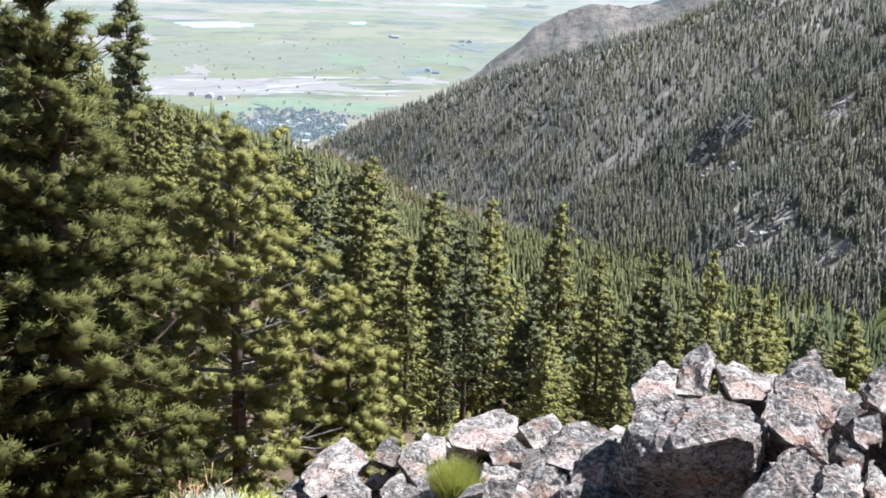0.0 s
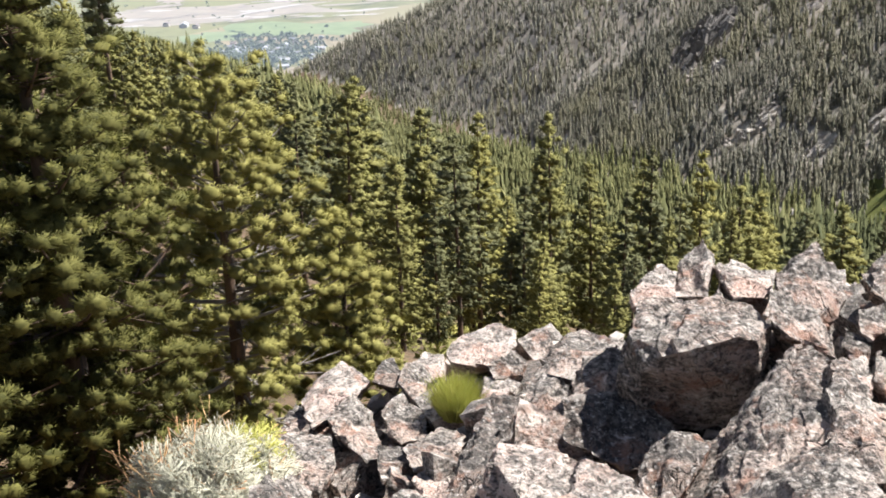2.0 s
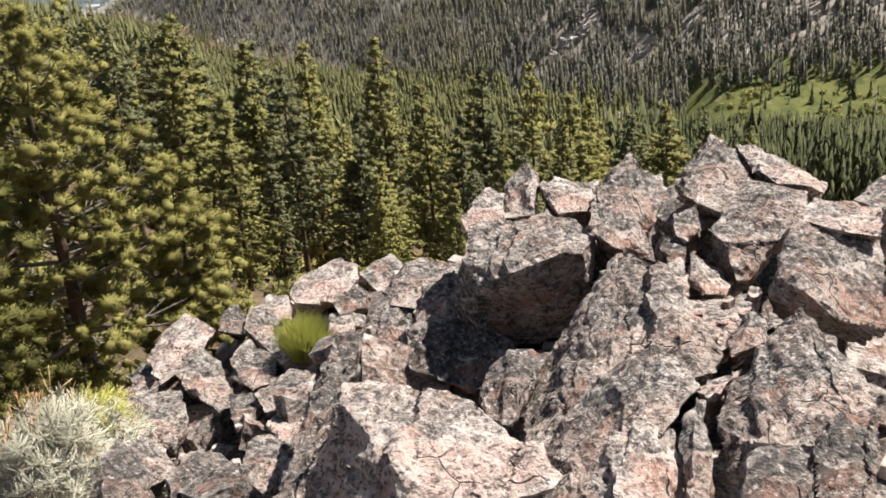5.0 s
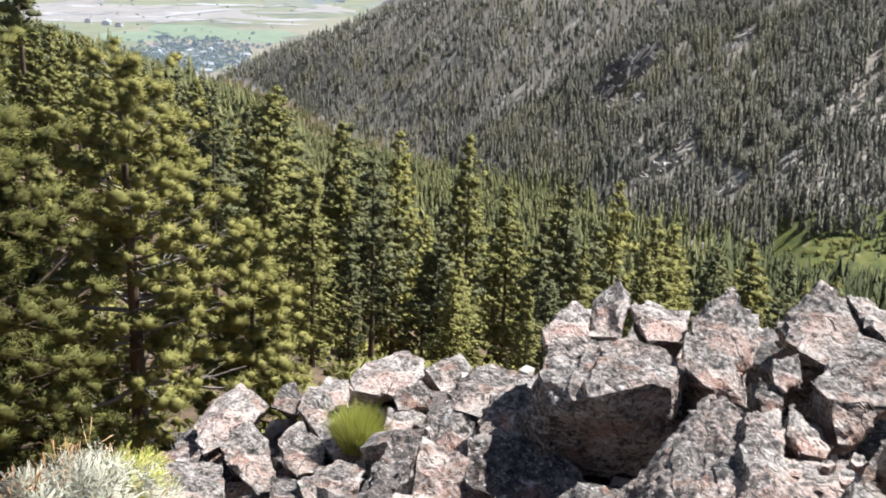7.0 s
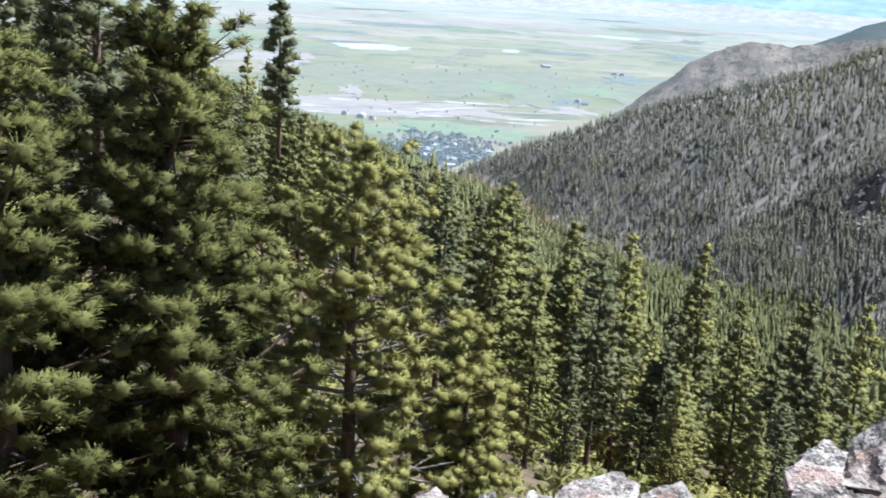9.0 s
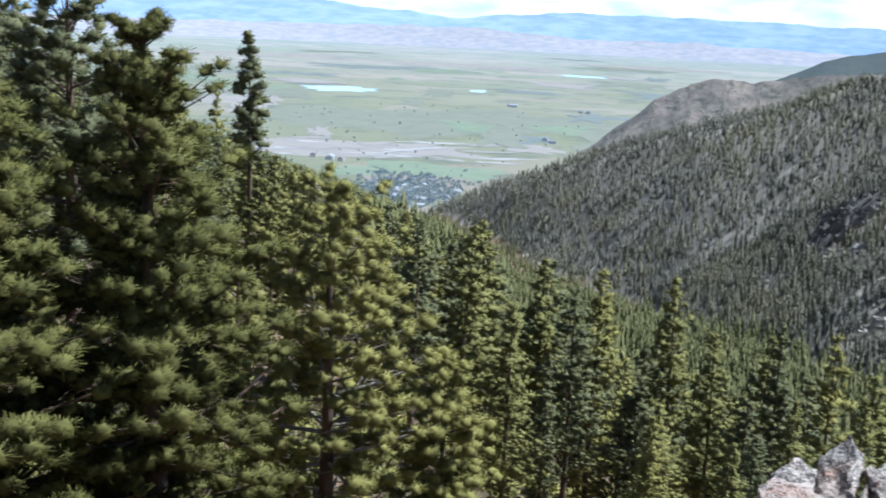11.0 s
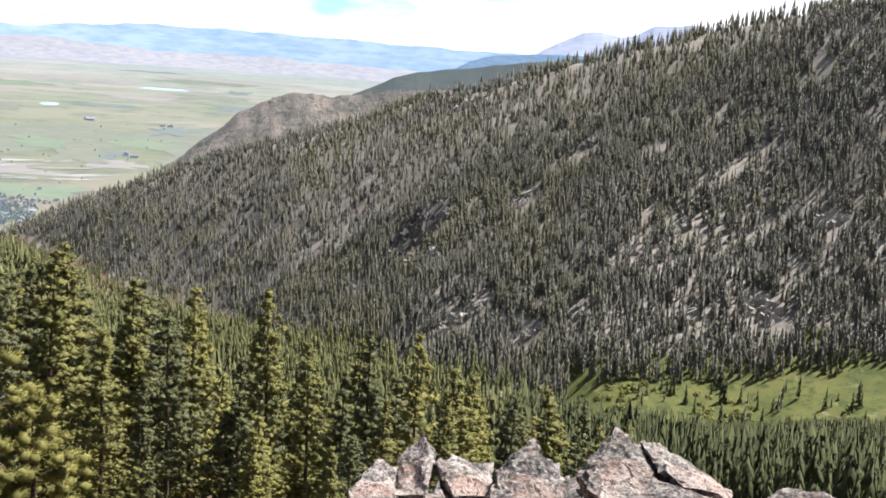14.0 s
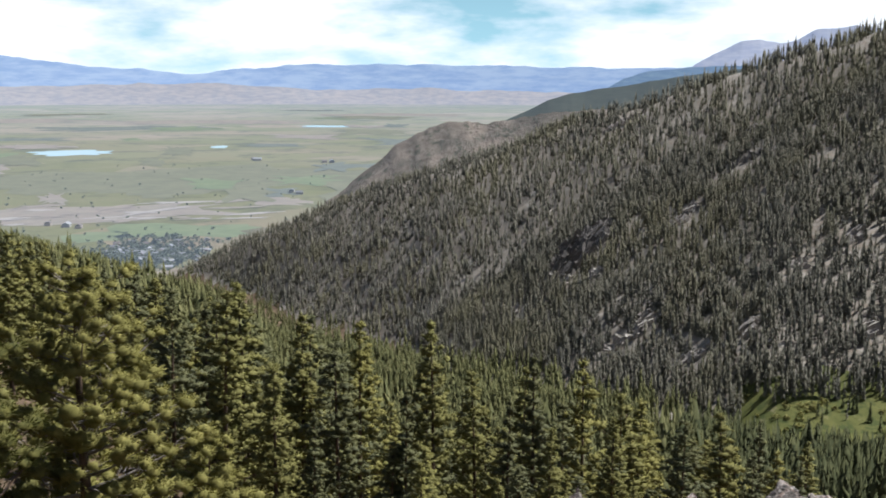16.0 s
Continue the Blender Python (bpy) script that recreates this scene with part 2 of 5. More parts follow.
k.bump(k.noise(6.0, 8, 0.7), 0.8, 0.08)
LITTER = k.m

k = Mat("meadow_grass", rough=0.9, spec=0.15)
g = k.mix(k.ramp(k.noise(0.05, 6, 0.65), [(0.38, 0.0), (0.62, 1.0)]), (0.074, 0.083, 0.021), (0.128, 0.126, 0.038))
g = k.mix(k.ramp(k.noise(0.22, 8, 0.7), [(0.50, 0.0), (0.60, 0.8)]), g, (0.046, 0.062, 0.018))
g = k.mix(k.ramp(k.noise(0.11, 7, 0.7, k.where((1, 1, 1), (0, 0, 1.1))), [(0.60, 0.0), (0.66, 0.6)]), g, (0.22, 0.19, 0.11))
k.colour(g)
MEADOW = k.m

k = Mat("hazed_valley_fields", rough=0.95, spec=0.1)
uv = k.where((1, 1, 1), src="UV")
cell = k.voronoi(3.4, k.where((0.75, 1.0, 1), (0, 0, 0.5), "UV"), out="Color")
sep = k.n.new("ShaderNodeSeparateColor")
k.l.new(cell, sep.inputs[0])
fields = k.ramp(sep.outputs[0], [(0.0, (0.135, 0.137, 0.058)), (0.30, (0.165, 0.150, 0.080)), (0.48, (0.140, 0.140, 0.066)), (0.60, (0.215, 0.172, 0.118)),
                                 (0.74, (0.160, 0.155, 0.080)), (0.9, (0.225, 0.185, 0.135))], "CONSTANT")
fields = k.mix(k.ramp(k.noise(1.1, 7, 0.65, uv), [(0.38, 0.0), (0.62, 0.9)]), fields, (0.150, 0.146, 0.078))
fields = k.mix(k.ramp(k.noise(0.55, 6, 0.6, k.where((1.0, 1.0, 1), (0, 0, 1.9), "UV")), [(0.50, 0.0), (0.64, 0.8)]), fields, (0.225, 0.182, 0.132))
fields = k.mix(k.ramp(k.noise(4.0, 9, 0.75, uv), [(0.50, 0.0), (0.64, 0.8)]), fields, (0.062, 0.070, 0.042))
fields = k.mix(k.ramp(k.noise(9.0, 8, 0.75, k.where((1.0, 0.5, 1), (0, 0, 0.4), "UV")), [(0.66, 0.0), (0.74, 0.6)]), fields, (0.29, 0.26, 0.22))
k.colour(fields)
# haze put in as a bluish glow that grows with distance
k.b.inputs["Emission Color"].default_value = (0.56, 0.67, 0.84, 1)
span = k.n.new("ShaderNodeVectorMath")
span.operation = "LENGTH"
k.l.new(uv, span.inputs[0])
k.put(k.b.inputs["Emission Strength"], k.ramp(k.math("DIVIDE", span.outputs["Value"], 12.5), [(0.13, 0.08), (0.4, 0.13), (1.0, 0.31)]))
VALLEY = k.m


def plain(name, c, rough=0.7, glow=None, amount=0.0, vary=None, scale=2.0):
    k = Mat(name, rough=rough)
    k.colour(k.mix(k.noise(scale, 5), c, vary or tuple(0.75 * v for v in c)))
    # glow is distance haze put into the emission, streaked to look mottled
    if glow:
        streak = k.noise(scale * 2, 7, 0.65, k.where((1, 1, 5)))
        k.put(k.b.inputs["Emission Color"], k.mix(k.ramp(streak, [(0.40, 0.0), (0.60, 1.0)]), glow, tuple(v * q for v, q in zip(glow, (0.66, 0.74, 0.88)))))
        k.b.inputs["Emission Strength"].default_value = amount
    return k.m


# ---- the lie of the land ----
def profile(turn):
    """Distances and heights from the viewpoint outward, for one direction (degrees to the left)."""
    t = turn
    f = lambda xs, ys: float(np.interp(t, xs, ys))
    near_r = [0, 1.1, 2, 3, 4, 5, 6, 7, 8.5, 12, 20, 28, 60, 150, 300, 450, 700, 1200]
    tab = {-60: [-1.7, -1.75, -2.2, -2.3, -2.4, -2.2, -2.3, -2.5, -3.4, -5.5, -9, -12, -25, -56, -90, -96, -96, -96],
           -8: [-1.7, -1.75, -2.35, -2.5, -2.7, -2.6, -2.55, -2.9, -4.3, -6.8, -10.8, -14, -30, -68, -114, -140, -190, -270],
           0: [-1.7, -1.75, -2.35, -2.5, -2.7, -2.85, -3, -3.2, -4.3, -6.8, -10.8, -13.8, -29, -64, -108, -140, -190, -270],
           8: [-1.7, -1.75, -2.35, -2.5, -2.8, -3.15, -3.3, -3.4, -4.4, -7, -10.8, -13.4, -27, -57, -95, -126, -178, -260],
           14: [-1.7, -1.75, -1.95, -2.3, -2.9, -3.3, -3.5, -3.8, -4.8, -7.6, -11, -12.8, -22, -42, -68, -100, -160, -250],
           24: [-1.7, -1.75, -2, -2.4, -3.1, -3.6, -3.9, -4.3, -5.2, -7.9, -11, -12.2, -15, -27, -47, -76, -135, -240],
           40: [-1.7, -1.75, -2, -2.3, -2.8, -3.3, -3.7, -4.1, -4.6, -5.6, -7, -8, -11, -20, -36, -52, -95, -210],
           70: [-1.7, -1.75, -1.8, -2, -2.2, -2.4, -2.5, -2.5, -2.5, -2.5, -2.4, -2, -1, 0, -5, -20, -60, -180]}
    nodes = sorted(tab)
    near_z = [float(np.interp(t, nodes, [tab[n][i] for n in nodes])) for i in range(len(near_r))]
    rc = f([-60, -32, -18, -8, 0, 8, 14, 20], [430, 400, 345, 450, 600, 950, 1500, 1650])
    zc = f([-60, -32, -25, -18, -8, 0, 8, 14, 20], [-98, -114.5, -122.5, -124, -140, -172, -228, -286, -300])
    rs, zs = [], []
    for r, z in zip(near_r, near_z):
        if r < rc * 0.8:
            rs.append(r), zs.append(z)
    rs.append(rc), zs.append(zc)
    if t < 14.8:
        up = f([-60, -30, -25, -22, -17, -13.1, -8.5, -6.7, -1.3, 3.75, 8.6, 10.4, 14.8], [9.0, 5.4, 3.9, 2.85, 1.15, 0.0, -1.45, -2.1, -4.1, -5.5, -7.5, -8.1, -9.95])
        rr = f([-60, -30, -20, -10, 0, 8, 14.8], [640, 700, 780, 900, 1080, 1300, 1560])
        zr = rr * math.tan(radians(up))
        flat = f([-60, -26, -16, 0], [40, 40, 6, 6])   # width of the canyon floor
        lift = f([-60, -32, -25, -18, -15, 0], [7, 5, 2, 0, 1, 3])   # the meadow rises gently towards the far side
        rs += [rc + flat, rc + flat + 0.5 * (rr - rc - flat), rr, rr * 1.06]
        zs += [zc + lift, zc + lift + 0.47 * (zr - zc), zr, zr - 0.02 * rr]
        rs += [max(rr * 1.3, rr + 120)]
        zs += [max(-298, zr - 0.30 * (rs[-1] - rr * 1.06))]
    rs += [max(1700, rs[-1] + 100)]
    zs += [-300.0]
    return rs, zs


TURNS = np.concatenate([np.arange(-180, -48, 6.0), np.arange(-48, 62, 0.4), np.linspace(62, 180, 21)])
RADII = np.concatenate([[0.05, 0.5, 1.0], np.geomspace(1.5, 1700, 250)])


def land_table():
    out = np.zeros((len(TURNS), len(RADII)))
    for i, t in enumerate(TURNS):
        if abs(t) > 75:
            z = -1.7 + 0.22 * np.maximum(RADII - 4, 0) ** 0.93
            out[i] = z
        else:
            out[i] = np.interp(RADII, *profile(t))
    keep = out.copy()
    for _ in range(3):   # soften the folds
        out[:, 1:-1] = 0.25 * out[:, :-2] + 0.5 * out[:, 1:-1] + 0.25 * out[:, 2:]
        out[1:-1] = 0.25 * out[:-2] + 0.5 * out[1:-1] + 0.25 * out[2:]
    back = np.clip((np.abs(TURNS) - 62) / 40, 0, 1)[:, None]
    out[:, -1] = np.where(np.abs(TURNS) < 70, -300, out[:, -1])
    rough = np.zeros_like(out)
    for i, t in enumerate(TURNS):
        for j, r in enumerate(RADII):
            p = Vector((-math.sin(radians(t)) * r, math.cos(radians(t)) * r, 0))
            big = min(1.0, max(0.0, (r - 60) / 200)) * (1 - min(1, max(0, (r - 1450) / 200)))
            rough[i, j] = 5.0 * big * noise.noise(p / 70) + 2.4 * big * noise.noise(p / 23)
            if r < 90:
                rough[i, j] += 0.3 * noise.noise(p / 2.7) * min(1, r / 6) + 0.1 * noise.noise(p * 1.4)
    return out + rough


LAND = land_table()


def land(x, y):
    """Height of the ground at (x, y), within 1700 m."""
    x, y = np.asarray(x, float), np.asarray(y, float)
    t, r = np.degrees(np.arctan2(-x, y)), np.hypot(x, y)
    i = np.clip(np.searchsorted(TURNS, t) - 1, 0, len(TURNS) - 2)
    j = np.clip(np.searchsorted(RADII, r) - 1, 0, len(RADII) - 2)
    a = np.clip((t - TURNS[i]) / (TURNS[i + 1] - TURNS[i]), 0, 1)
    b = np.clip((r - RADII[j]) / (RADII[j + 1] - RADII[j]), 0, 1)
    return (LAND[i, j] * (1 - a) + LAND[i + 1, j] * a) * (1 - b) + (LAND[i, j + 1] * (1 - a) + LAND[i + 1, j + 1] * a) * b


def spot(turn, r):
    """A place on the ground, by direction and distance."""
    x, y = -math.sin(radians(turn)) * r, math.cos(radians(turn)) * r
    return Vector((x, y, float(land(x, y))))


def sight(turn, up, d):
    """A place d metres off, in the direction that lies that many degrees to the left and up."""
    a, b = radians(turn), radians(up)
    return EYE0 + d * Vector((-math.sin(a) * math.cos(b), math.cos(a) * math.cos(b), math.sin(b)))


def mesh(name, verts, faces, materials, smooth=False):
    me = bpy.data.meshes.new(name)
    me.from_pydata(verts, [], faces)
    for m in materials:
        me.materials.append(m)
    if smooth:
        me.polygons.foreach_set("use_smooth", [True] * len(me.polygons))
    me.update()
    return me


def part(name, me, parent, label=""):
    ob = new(name, me)
    ob.parent = parent
    return tagged(ob, label)


def polar_sheet(name, turns, radii, z, materials, smooth=True):
    a, r = np.radians(turns)[:, None], np.asarray(radii)[None]
    v = np.stack([-np.sin(a) * r, np.cos(a) * r, z], -1).reshape(-1, 3)
    n, m = z.shape
    idx = np.arange(n * m).reshape(n, m)
    f = np.stack([idx[1:, :-1], idx[:-1, :-1], idx[:-1, 1:], idx[1:, 1:]], -1).reshape(-1, 4)
    return mesh(name, v.tolist(), f.tolist(), materials, smooth)


bottom_of = lambda t: float(np.interp(t, [-60, -32, -18, -8, 0, 8, 14, 20], [430, 400, 345, 450, 600, 950, 1500, 1650]))
me = polar_sheet("ground", TURNS, RADII, LAND, [SOIL, MEADOW, ROCK_DARK, LITTER])
for p in me.polygons:   # the open meadow on the canyon floor
    c = p.center
    t, r = math.degrees(math.atan2(-c.x, c.y)), math.hypot(c.x, c.y)
    edge = 6 * noise.noise(Vector((c.x / 25, c.y / 25, 0)))
    rc = float(np.interp(t, [-60, -32, -18], [430, 400, 345]))
    if t < -15.8 + edge * 0.1 and rc - 52 + edge < r < rc + 56 + edge * 1.5 and t > -55:
        p.material_index = 1
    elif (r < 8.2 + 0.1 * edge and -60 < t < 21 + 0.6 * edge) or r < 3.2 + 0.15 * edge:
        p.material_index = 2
    elif r < (140 if t < -15 else bottom_of(t) - 10) + 3 * edge:
        p.material_index = 3
ground = tagged(new("ground", me), "stony brown mountainside falling into a wooded canyon", "ground", kind="structure")

# the broad valley floor, to the horizon
true_r = np.geomspace(1700, 12500, 260)
flat_r = np.where(true_r < 2500, true_r, 2500 + 2200 * (1 - np.exp(-(true_r - 2500) / 2200)))
v_turns = np.arange(-75, 75.1, 1.0)
v_z = np.repeat((-300.0 * flat_r / true_r)[None], len(v_turns), 0)
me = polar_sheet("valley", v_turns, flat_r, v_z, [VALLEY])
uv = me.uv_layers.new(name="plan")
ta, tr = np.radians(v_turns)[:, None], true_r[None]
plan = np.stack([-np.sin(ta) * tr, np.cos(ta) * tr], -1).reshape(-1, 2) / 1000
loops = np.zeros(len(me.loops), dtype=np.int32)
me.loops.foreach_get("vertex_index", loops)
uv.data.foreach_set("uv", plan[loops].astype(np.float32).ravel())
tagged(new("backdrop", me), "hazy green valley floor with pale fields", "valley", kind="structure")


def far_range(name, turns, ups, r, material, label, grain=0.12, foot=-1.2, deep=260):
    """A distant mountain range, as a strip of slopes."""
    tt = np.arange(turns[0], turns[-1], 0.3 if turns[-1] - turns[0] > 60 else 0.1)
    top = np.interp(tt, turns, ups)
    crag = np.array([grain * noise.fractal(Vector((t * 0.55, r * 0.01, 0)), 0.8, 2.2, 5) for t in tt])
    steps = np.linspace(0, 1, 12 if turns[-1] - turns[0] > 60 else 30)
    rr = r - deep + deep * steps
    z = np.zeros((len(tt), len(steps)))
    for j, s in enumerate(steps):
        wob = np.array([noise.fractal(Vector((t * 0.8 + s * 0.9, s * 3.0, r)), 1.0, 2.1, 5) for t in tt]) * 0.035 * s * (1 - s) * 4
        up = foot + (top - foot) * np.clip(s + wob, 0, 1.05) + crag * s ** 4
        z[:, j] = np.tan(np.radians(up)) * rr[j]
    me = polar_sheet(name, tt, rr, z, [material])
    return tagged(new("backdrop", me), label, "mountains", kind="structure")


# haze is in these base colours and glows; the glow also replaces missing sunlight
RANGE_FAR = plain("far_haze_blue_range", (0.10, 0.14, 0.20), 0.95, (0.52, 0.65, 0.86), 0.54, (0.13, 0.16, 0.21), 0.004)
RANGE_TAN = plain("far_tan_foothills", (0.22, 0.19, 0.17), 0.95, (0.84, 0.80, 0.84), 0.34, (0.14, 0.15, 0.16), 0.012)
RANGE_BLUE = plain("haze_blue_wooded_hill", (0.05, 0.07, 0.09), 0.95, (0.30, 0.47, 0.68), 0.32, (0.06, 0.08, 0.10), 0.01)
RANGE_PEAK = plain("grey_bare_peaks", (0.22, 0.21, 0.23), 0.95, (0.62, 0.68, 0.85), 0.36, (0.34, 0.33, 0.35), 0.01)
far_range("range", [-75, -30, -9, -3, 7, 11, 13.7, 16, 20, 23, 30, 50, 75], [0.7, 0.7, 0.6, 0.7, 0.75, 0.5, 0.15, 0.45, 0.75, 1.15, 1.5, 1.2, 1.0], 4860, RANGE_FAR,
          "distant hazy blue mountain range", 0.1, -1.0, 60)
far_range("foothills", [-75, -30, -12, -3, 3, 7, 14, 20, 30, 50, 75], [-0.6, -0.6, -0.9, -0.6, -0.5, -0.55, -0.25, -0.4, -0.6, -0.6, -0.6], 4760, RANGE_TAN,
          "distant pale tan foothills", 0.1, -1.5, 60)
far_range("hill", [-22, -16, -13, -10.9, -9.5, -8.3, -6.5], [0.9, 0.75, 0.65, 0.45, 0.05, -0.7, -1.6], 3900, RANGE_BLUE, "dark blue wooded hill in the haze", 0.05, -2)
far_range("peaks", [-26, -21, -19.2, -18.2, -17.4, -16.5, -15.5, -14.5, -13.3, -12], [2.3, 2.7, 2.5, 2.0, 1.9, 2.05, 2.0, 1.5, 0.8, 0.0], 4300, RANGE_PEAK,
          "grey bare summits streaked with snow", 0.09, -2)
k = Mat("brown_foothill", rough=0.95, spec=0.1)
c = k.mix(k.ramp(k.noise(0.012, 9, 0.7), [(0.40, 0.0), (0.60, 1.0)]), (0.14, 0.12, 0.095), (0.27, 0.22, 0.175))
c = k.mix(k.ramp(k.noise(0.035, 8, 0.75), [(0.52, 0.0), (0.60, 0.8)]), c, (0.085, 0.085, 0.06))
k.colour(c)
k.bump(k.noise(0.02, 9, 0.7), 1.0, 14.0)
# a faint blue glow stands for the haze in front of this foothill
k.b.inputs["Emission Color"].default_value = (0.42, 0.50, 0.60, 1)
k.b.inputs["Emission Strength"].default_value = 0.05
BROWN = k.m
# wooded foothill, with haze put in as a blue-grey glow
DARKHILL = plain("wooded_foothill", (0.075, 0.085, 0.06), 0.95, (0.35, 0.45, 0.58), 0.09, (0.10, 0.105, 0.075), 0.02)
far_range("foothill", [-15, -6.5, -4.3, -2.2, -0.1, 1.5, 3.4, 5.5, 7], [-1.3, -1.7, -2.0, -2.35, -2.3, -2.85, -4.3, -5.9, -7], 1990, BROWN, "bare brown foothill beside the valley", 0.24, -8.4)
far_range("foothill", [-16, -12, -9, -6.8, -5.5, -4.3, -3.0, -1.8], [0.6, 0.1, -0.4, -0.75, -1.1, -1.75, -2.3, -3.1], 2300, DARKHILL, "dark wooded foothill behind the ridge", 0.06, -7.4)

# ---- trees ----
def tri_mesh(name, tris, material, outward=None):
    """A mesh of loose triangles from an array (n, 3, 3); outward: soft normals for its corners, as clumps of leaves have."""
    tris = np.asarray(tris, float)
    n = len(tris)
    if outward is not None:
        flat = np.cross(tris[:, 1] - tris[:, 0], tris[:, 2] - tris[:, 0])
        wrong = (flat * outward.mean(1)).sum(-1) < 0
        tris[wrong] = tris[wrong][:, [0, 2, 1]]
        outward = outward.copy()
        outward[wrong] = outward[wrong][:, [0, 2, 1]]
    me = bpy.data.meshes.new(name)
    me.vertices.add(3 * n)
    me.vertices.foreach_set("co", tris.astype(np.float32).ravel())
    me.loops.add(3 * n)
    me.loops.foreach_set("vertex_index", np.arange(3 * n, dtype=np.int32))
    me.polygons.add(n)
    me.polygons.foreach_set("loop_start", np.arange(0, 3 * n, 3, dtype=np.int32))
    me.materials.append(material)
    me.update()
    me.validate()
    if outward is not None and len(me.polygons) == n:
        me.polygons.foreach_set("use_smooth", [True] * n)
        me.normals_split_custom_set_from_vertices(unit(outward).reshape(-1, 3).tolist())
    return me


def unit(v):
    return v / np.maximum(np.linalg.norm(v, axis=-1, keepdims=True), 1e-9)


def tufts(rng, places, ways, count, length, width, spread=0.8, sub=1, puff=0.0, fuzz=0.0, grow=None):
    """Brushes of needles: thin blades that burst from each place along its way."""
    hearts = np.repeat(places, sub, 0)
    if sub > 1:   # each bough end carries several brushes
        places = hearts + unit(rng.normal(size=hearts.shape) + 0.5 * np.repeat(ways, sub, 0)) * puff * rng.uniform(0.5, 1.1, (len(hearts), 1))
        ways = unit(0.5 * np.repeat(ways, sub, 0) + unit(places - hearts))
    else:
        places = hearts
    p = np.repeat(places, count, 0)
    c = np.repeat(hearts, count, 0)
    w = np.repeat(ways, count, 0)
    d = unit(w * (1 - spread * 0.6) + spread * rng.normal(size=p.shape) * 0.8)
    grow = np.ones((len(p), 1)) if grow is None else np.repeat(grow, count * sub)[:, None]
    c0 = p
    p = p + rng.normal(size=p.shape) * fuzz * grow
    long = length * grow * rng.uniform(0.65, 1.15, (len(p), 1))
    side = unit(np.cross(d, rng.normal(size=p.shape))) * width * np.sqrt(grow)
    start = p + d * long * 0.10
    tip = p + d * long
    tip[:, 2] -= 0.06 * long[:, 0]
    broad = rng.uniform(size=(len(p), 1)) < 0.6
    tris = np.stack([np.where(broad, start, start - side), np.where(broad, tip - side, start + side), np.where(broad, tip + side, tip)], 1)
    heart = ((c if sub > 1 else c0) - w * length * 0.15)[:, None]
    return tris, unit(unit(tris - heart) + np.array([0, 0, 0.25]) + 0.25 * w[:, None])


def leaves(name, made, material, middle, share):
    """Needles whose normals follow both their own brush and the whole crown."""
    tris, out = made
    whole = unit((tris - middle) * np.array([1, 1, 0.35]))
    return tri_mesh(name, tris, material, unit(out * (1 - share) + whole * share))


def tube(path, radii, sides=5):
    """Vertices and faces of a tapering limb along a path."""
    v, f = [], []
    path = [Vector(p) for p in path]
    for i, p in enumerate(path):
        ahead = (path[min(i + 1, len(path) - 1)] - path[max(i - 1, 0)]).normalized()
        side = ahead.orthogonal().normalized()
        other = ahead.cross(side)
        for k in range(sides):
            a = 2 * math.pi * k / sides
            v.append(tuple(p + (side * math.cos(a) + other * math.sin(a)) * radii[i]))
    for i in range(len(path) - 1):
        for k in range(sides):
            a, b = i * sides + k, i * sides + (k + 1) % sides
            f.append((a, b, b + sides, a + sides))
    return v, f


def join(pieces):
    v, f = [], []
    for pv, pf in pieces:
        o = len(v)
        v += pv
        f += [tuple(i + o for i in q) for q in pf]
    return v, f


def clumps(rng, places, ways, sizes, count, width, sides=20):
    """Dense round brushes of needles: a lumpy heart and blades that burst from it."""
    g = (1 + 5 ** 0.5) / 2
    corner = unit(np.array([(-1, g, 0), (1, g, 0), (-1, -g, 0), (1, -g, 0), (0, -1, g), (0, 1, g), (0, -1, -g), (0, 1, -g), (g, 0, -1), (g, 0, 1), (-g, 0, -1), (-g, 0, 1)], float))
    faces = np.array([(0, 11, 5), (0, 5, 1), (0, 1, 7), (0, 7, 10), (0, 10, 11), (1, 5, 9), (5, 11, 4), (11, 10, 2), (10, 7, 6), (7, 1, 8),
                      (3, 9, 4), (3, 4, 2), (3, 2, 6), (3, 6, 8), (3, 8, 9), (4, 9, 5), (2, 4, 11), (6, 2, 10), (8, 6, 7), (9, 8, 1)])
    if sides == 8:
        corner = np.array([(1, 0, 0), (0, 1, 0), (-1, 0, 0), (0, -1, 0), (0, 0, 1), (0, 0, -1)], float)
        faces = np.array([(0, 1, 4), (1, 2, 4), (2, 3, 4), (3, 0, 4), (1, 0, 5), (2, 1, 5), (3, 2, 5), (0, 3, 5)])
    n = len(places)
    flat = np.array([1.0, 1.0, 0.72])
    hearts = corner[None] * rng.uniform(0.42, 0.78, (n, len(corner), 1)) * sizes[:, None, None] * flat + places[:, None]
    solid = hearts[:, faces].reshape(-1, 3, 3)
    solid_mid = np.repeat(places, len(faces), 0)[:, None]
    p, w, z = np.repeat(places, count, 0), np.repeat(ways, count, 0), np.repeat(sizes, count)[:, None]
    d = unit(rng.normal(size=p.shape) + 0.55 * w)
    side = unit(np.cross(d, rng.normal(size=p.shape))) * width * np.sqrt(z / sizes.mean())
    start = p + d * z * 0.38 * flat
    tip = p + d * z * rng.uniform(0.75, 1.25, (len(p), 1)) * flat
    broad = rng.uniform(size=(len(p), 1)) < 0.5
    spray = np.stack([np.where(broad, start, start - side), np.where(broad, tip - side * 0.8, start + side), np.where(broad, tip + side * 0.8, tip)], 1)
    tris = np.concatenate([solid, spray])
    mid = np.concatenate([np.repeat(solid_mid, 3, 1), np.repeat(p[:, None], 3, 1)])
    return tris, unit(tris - mid + 1e-6)


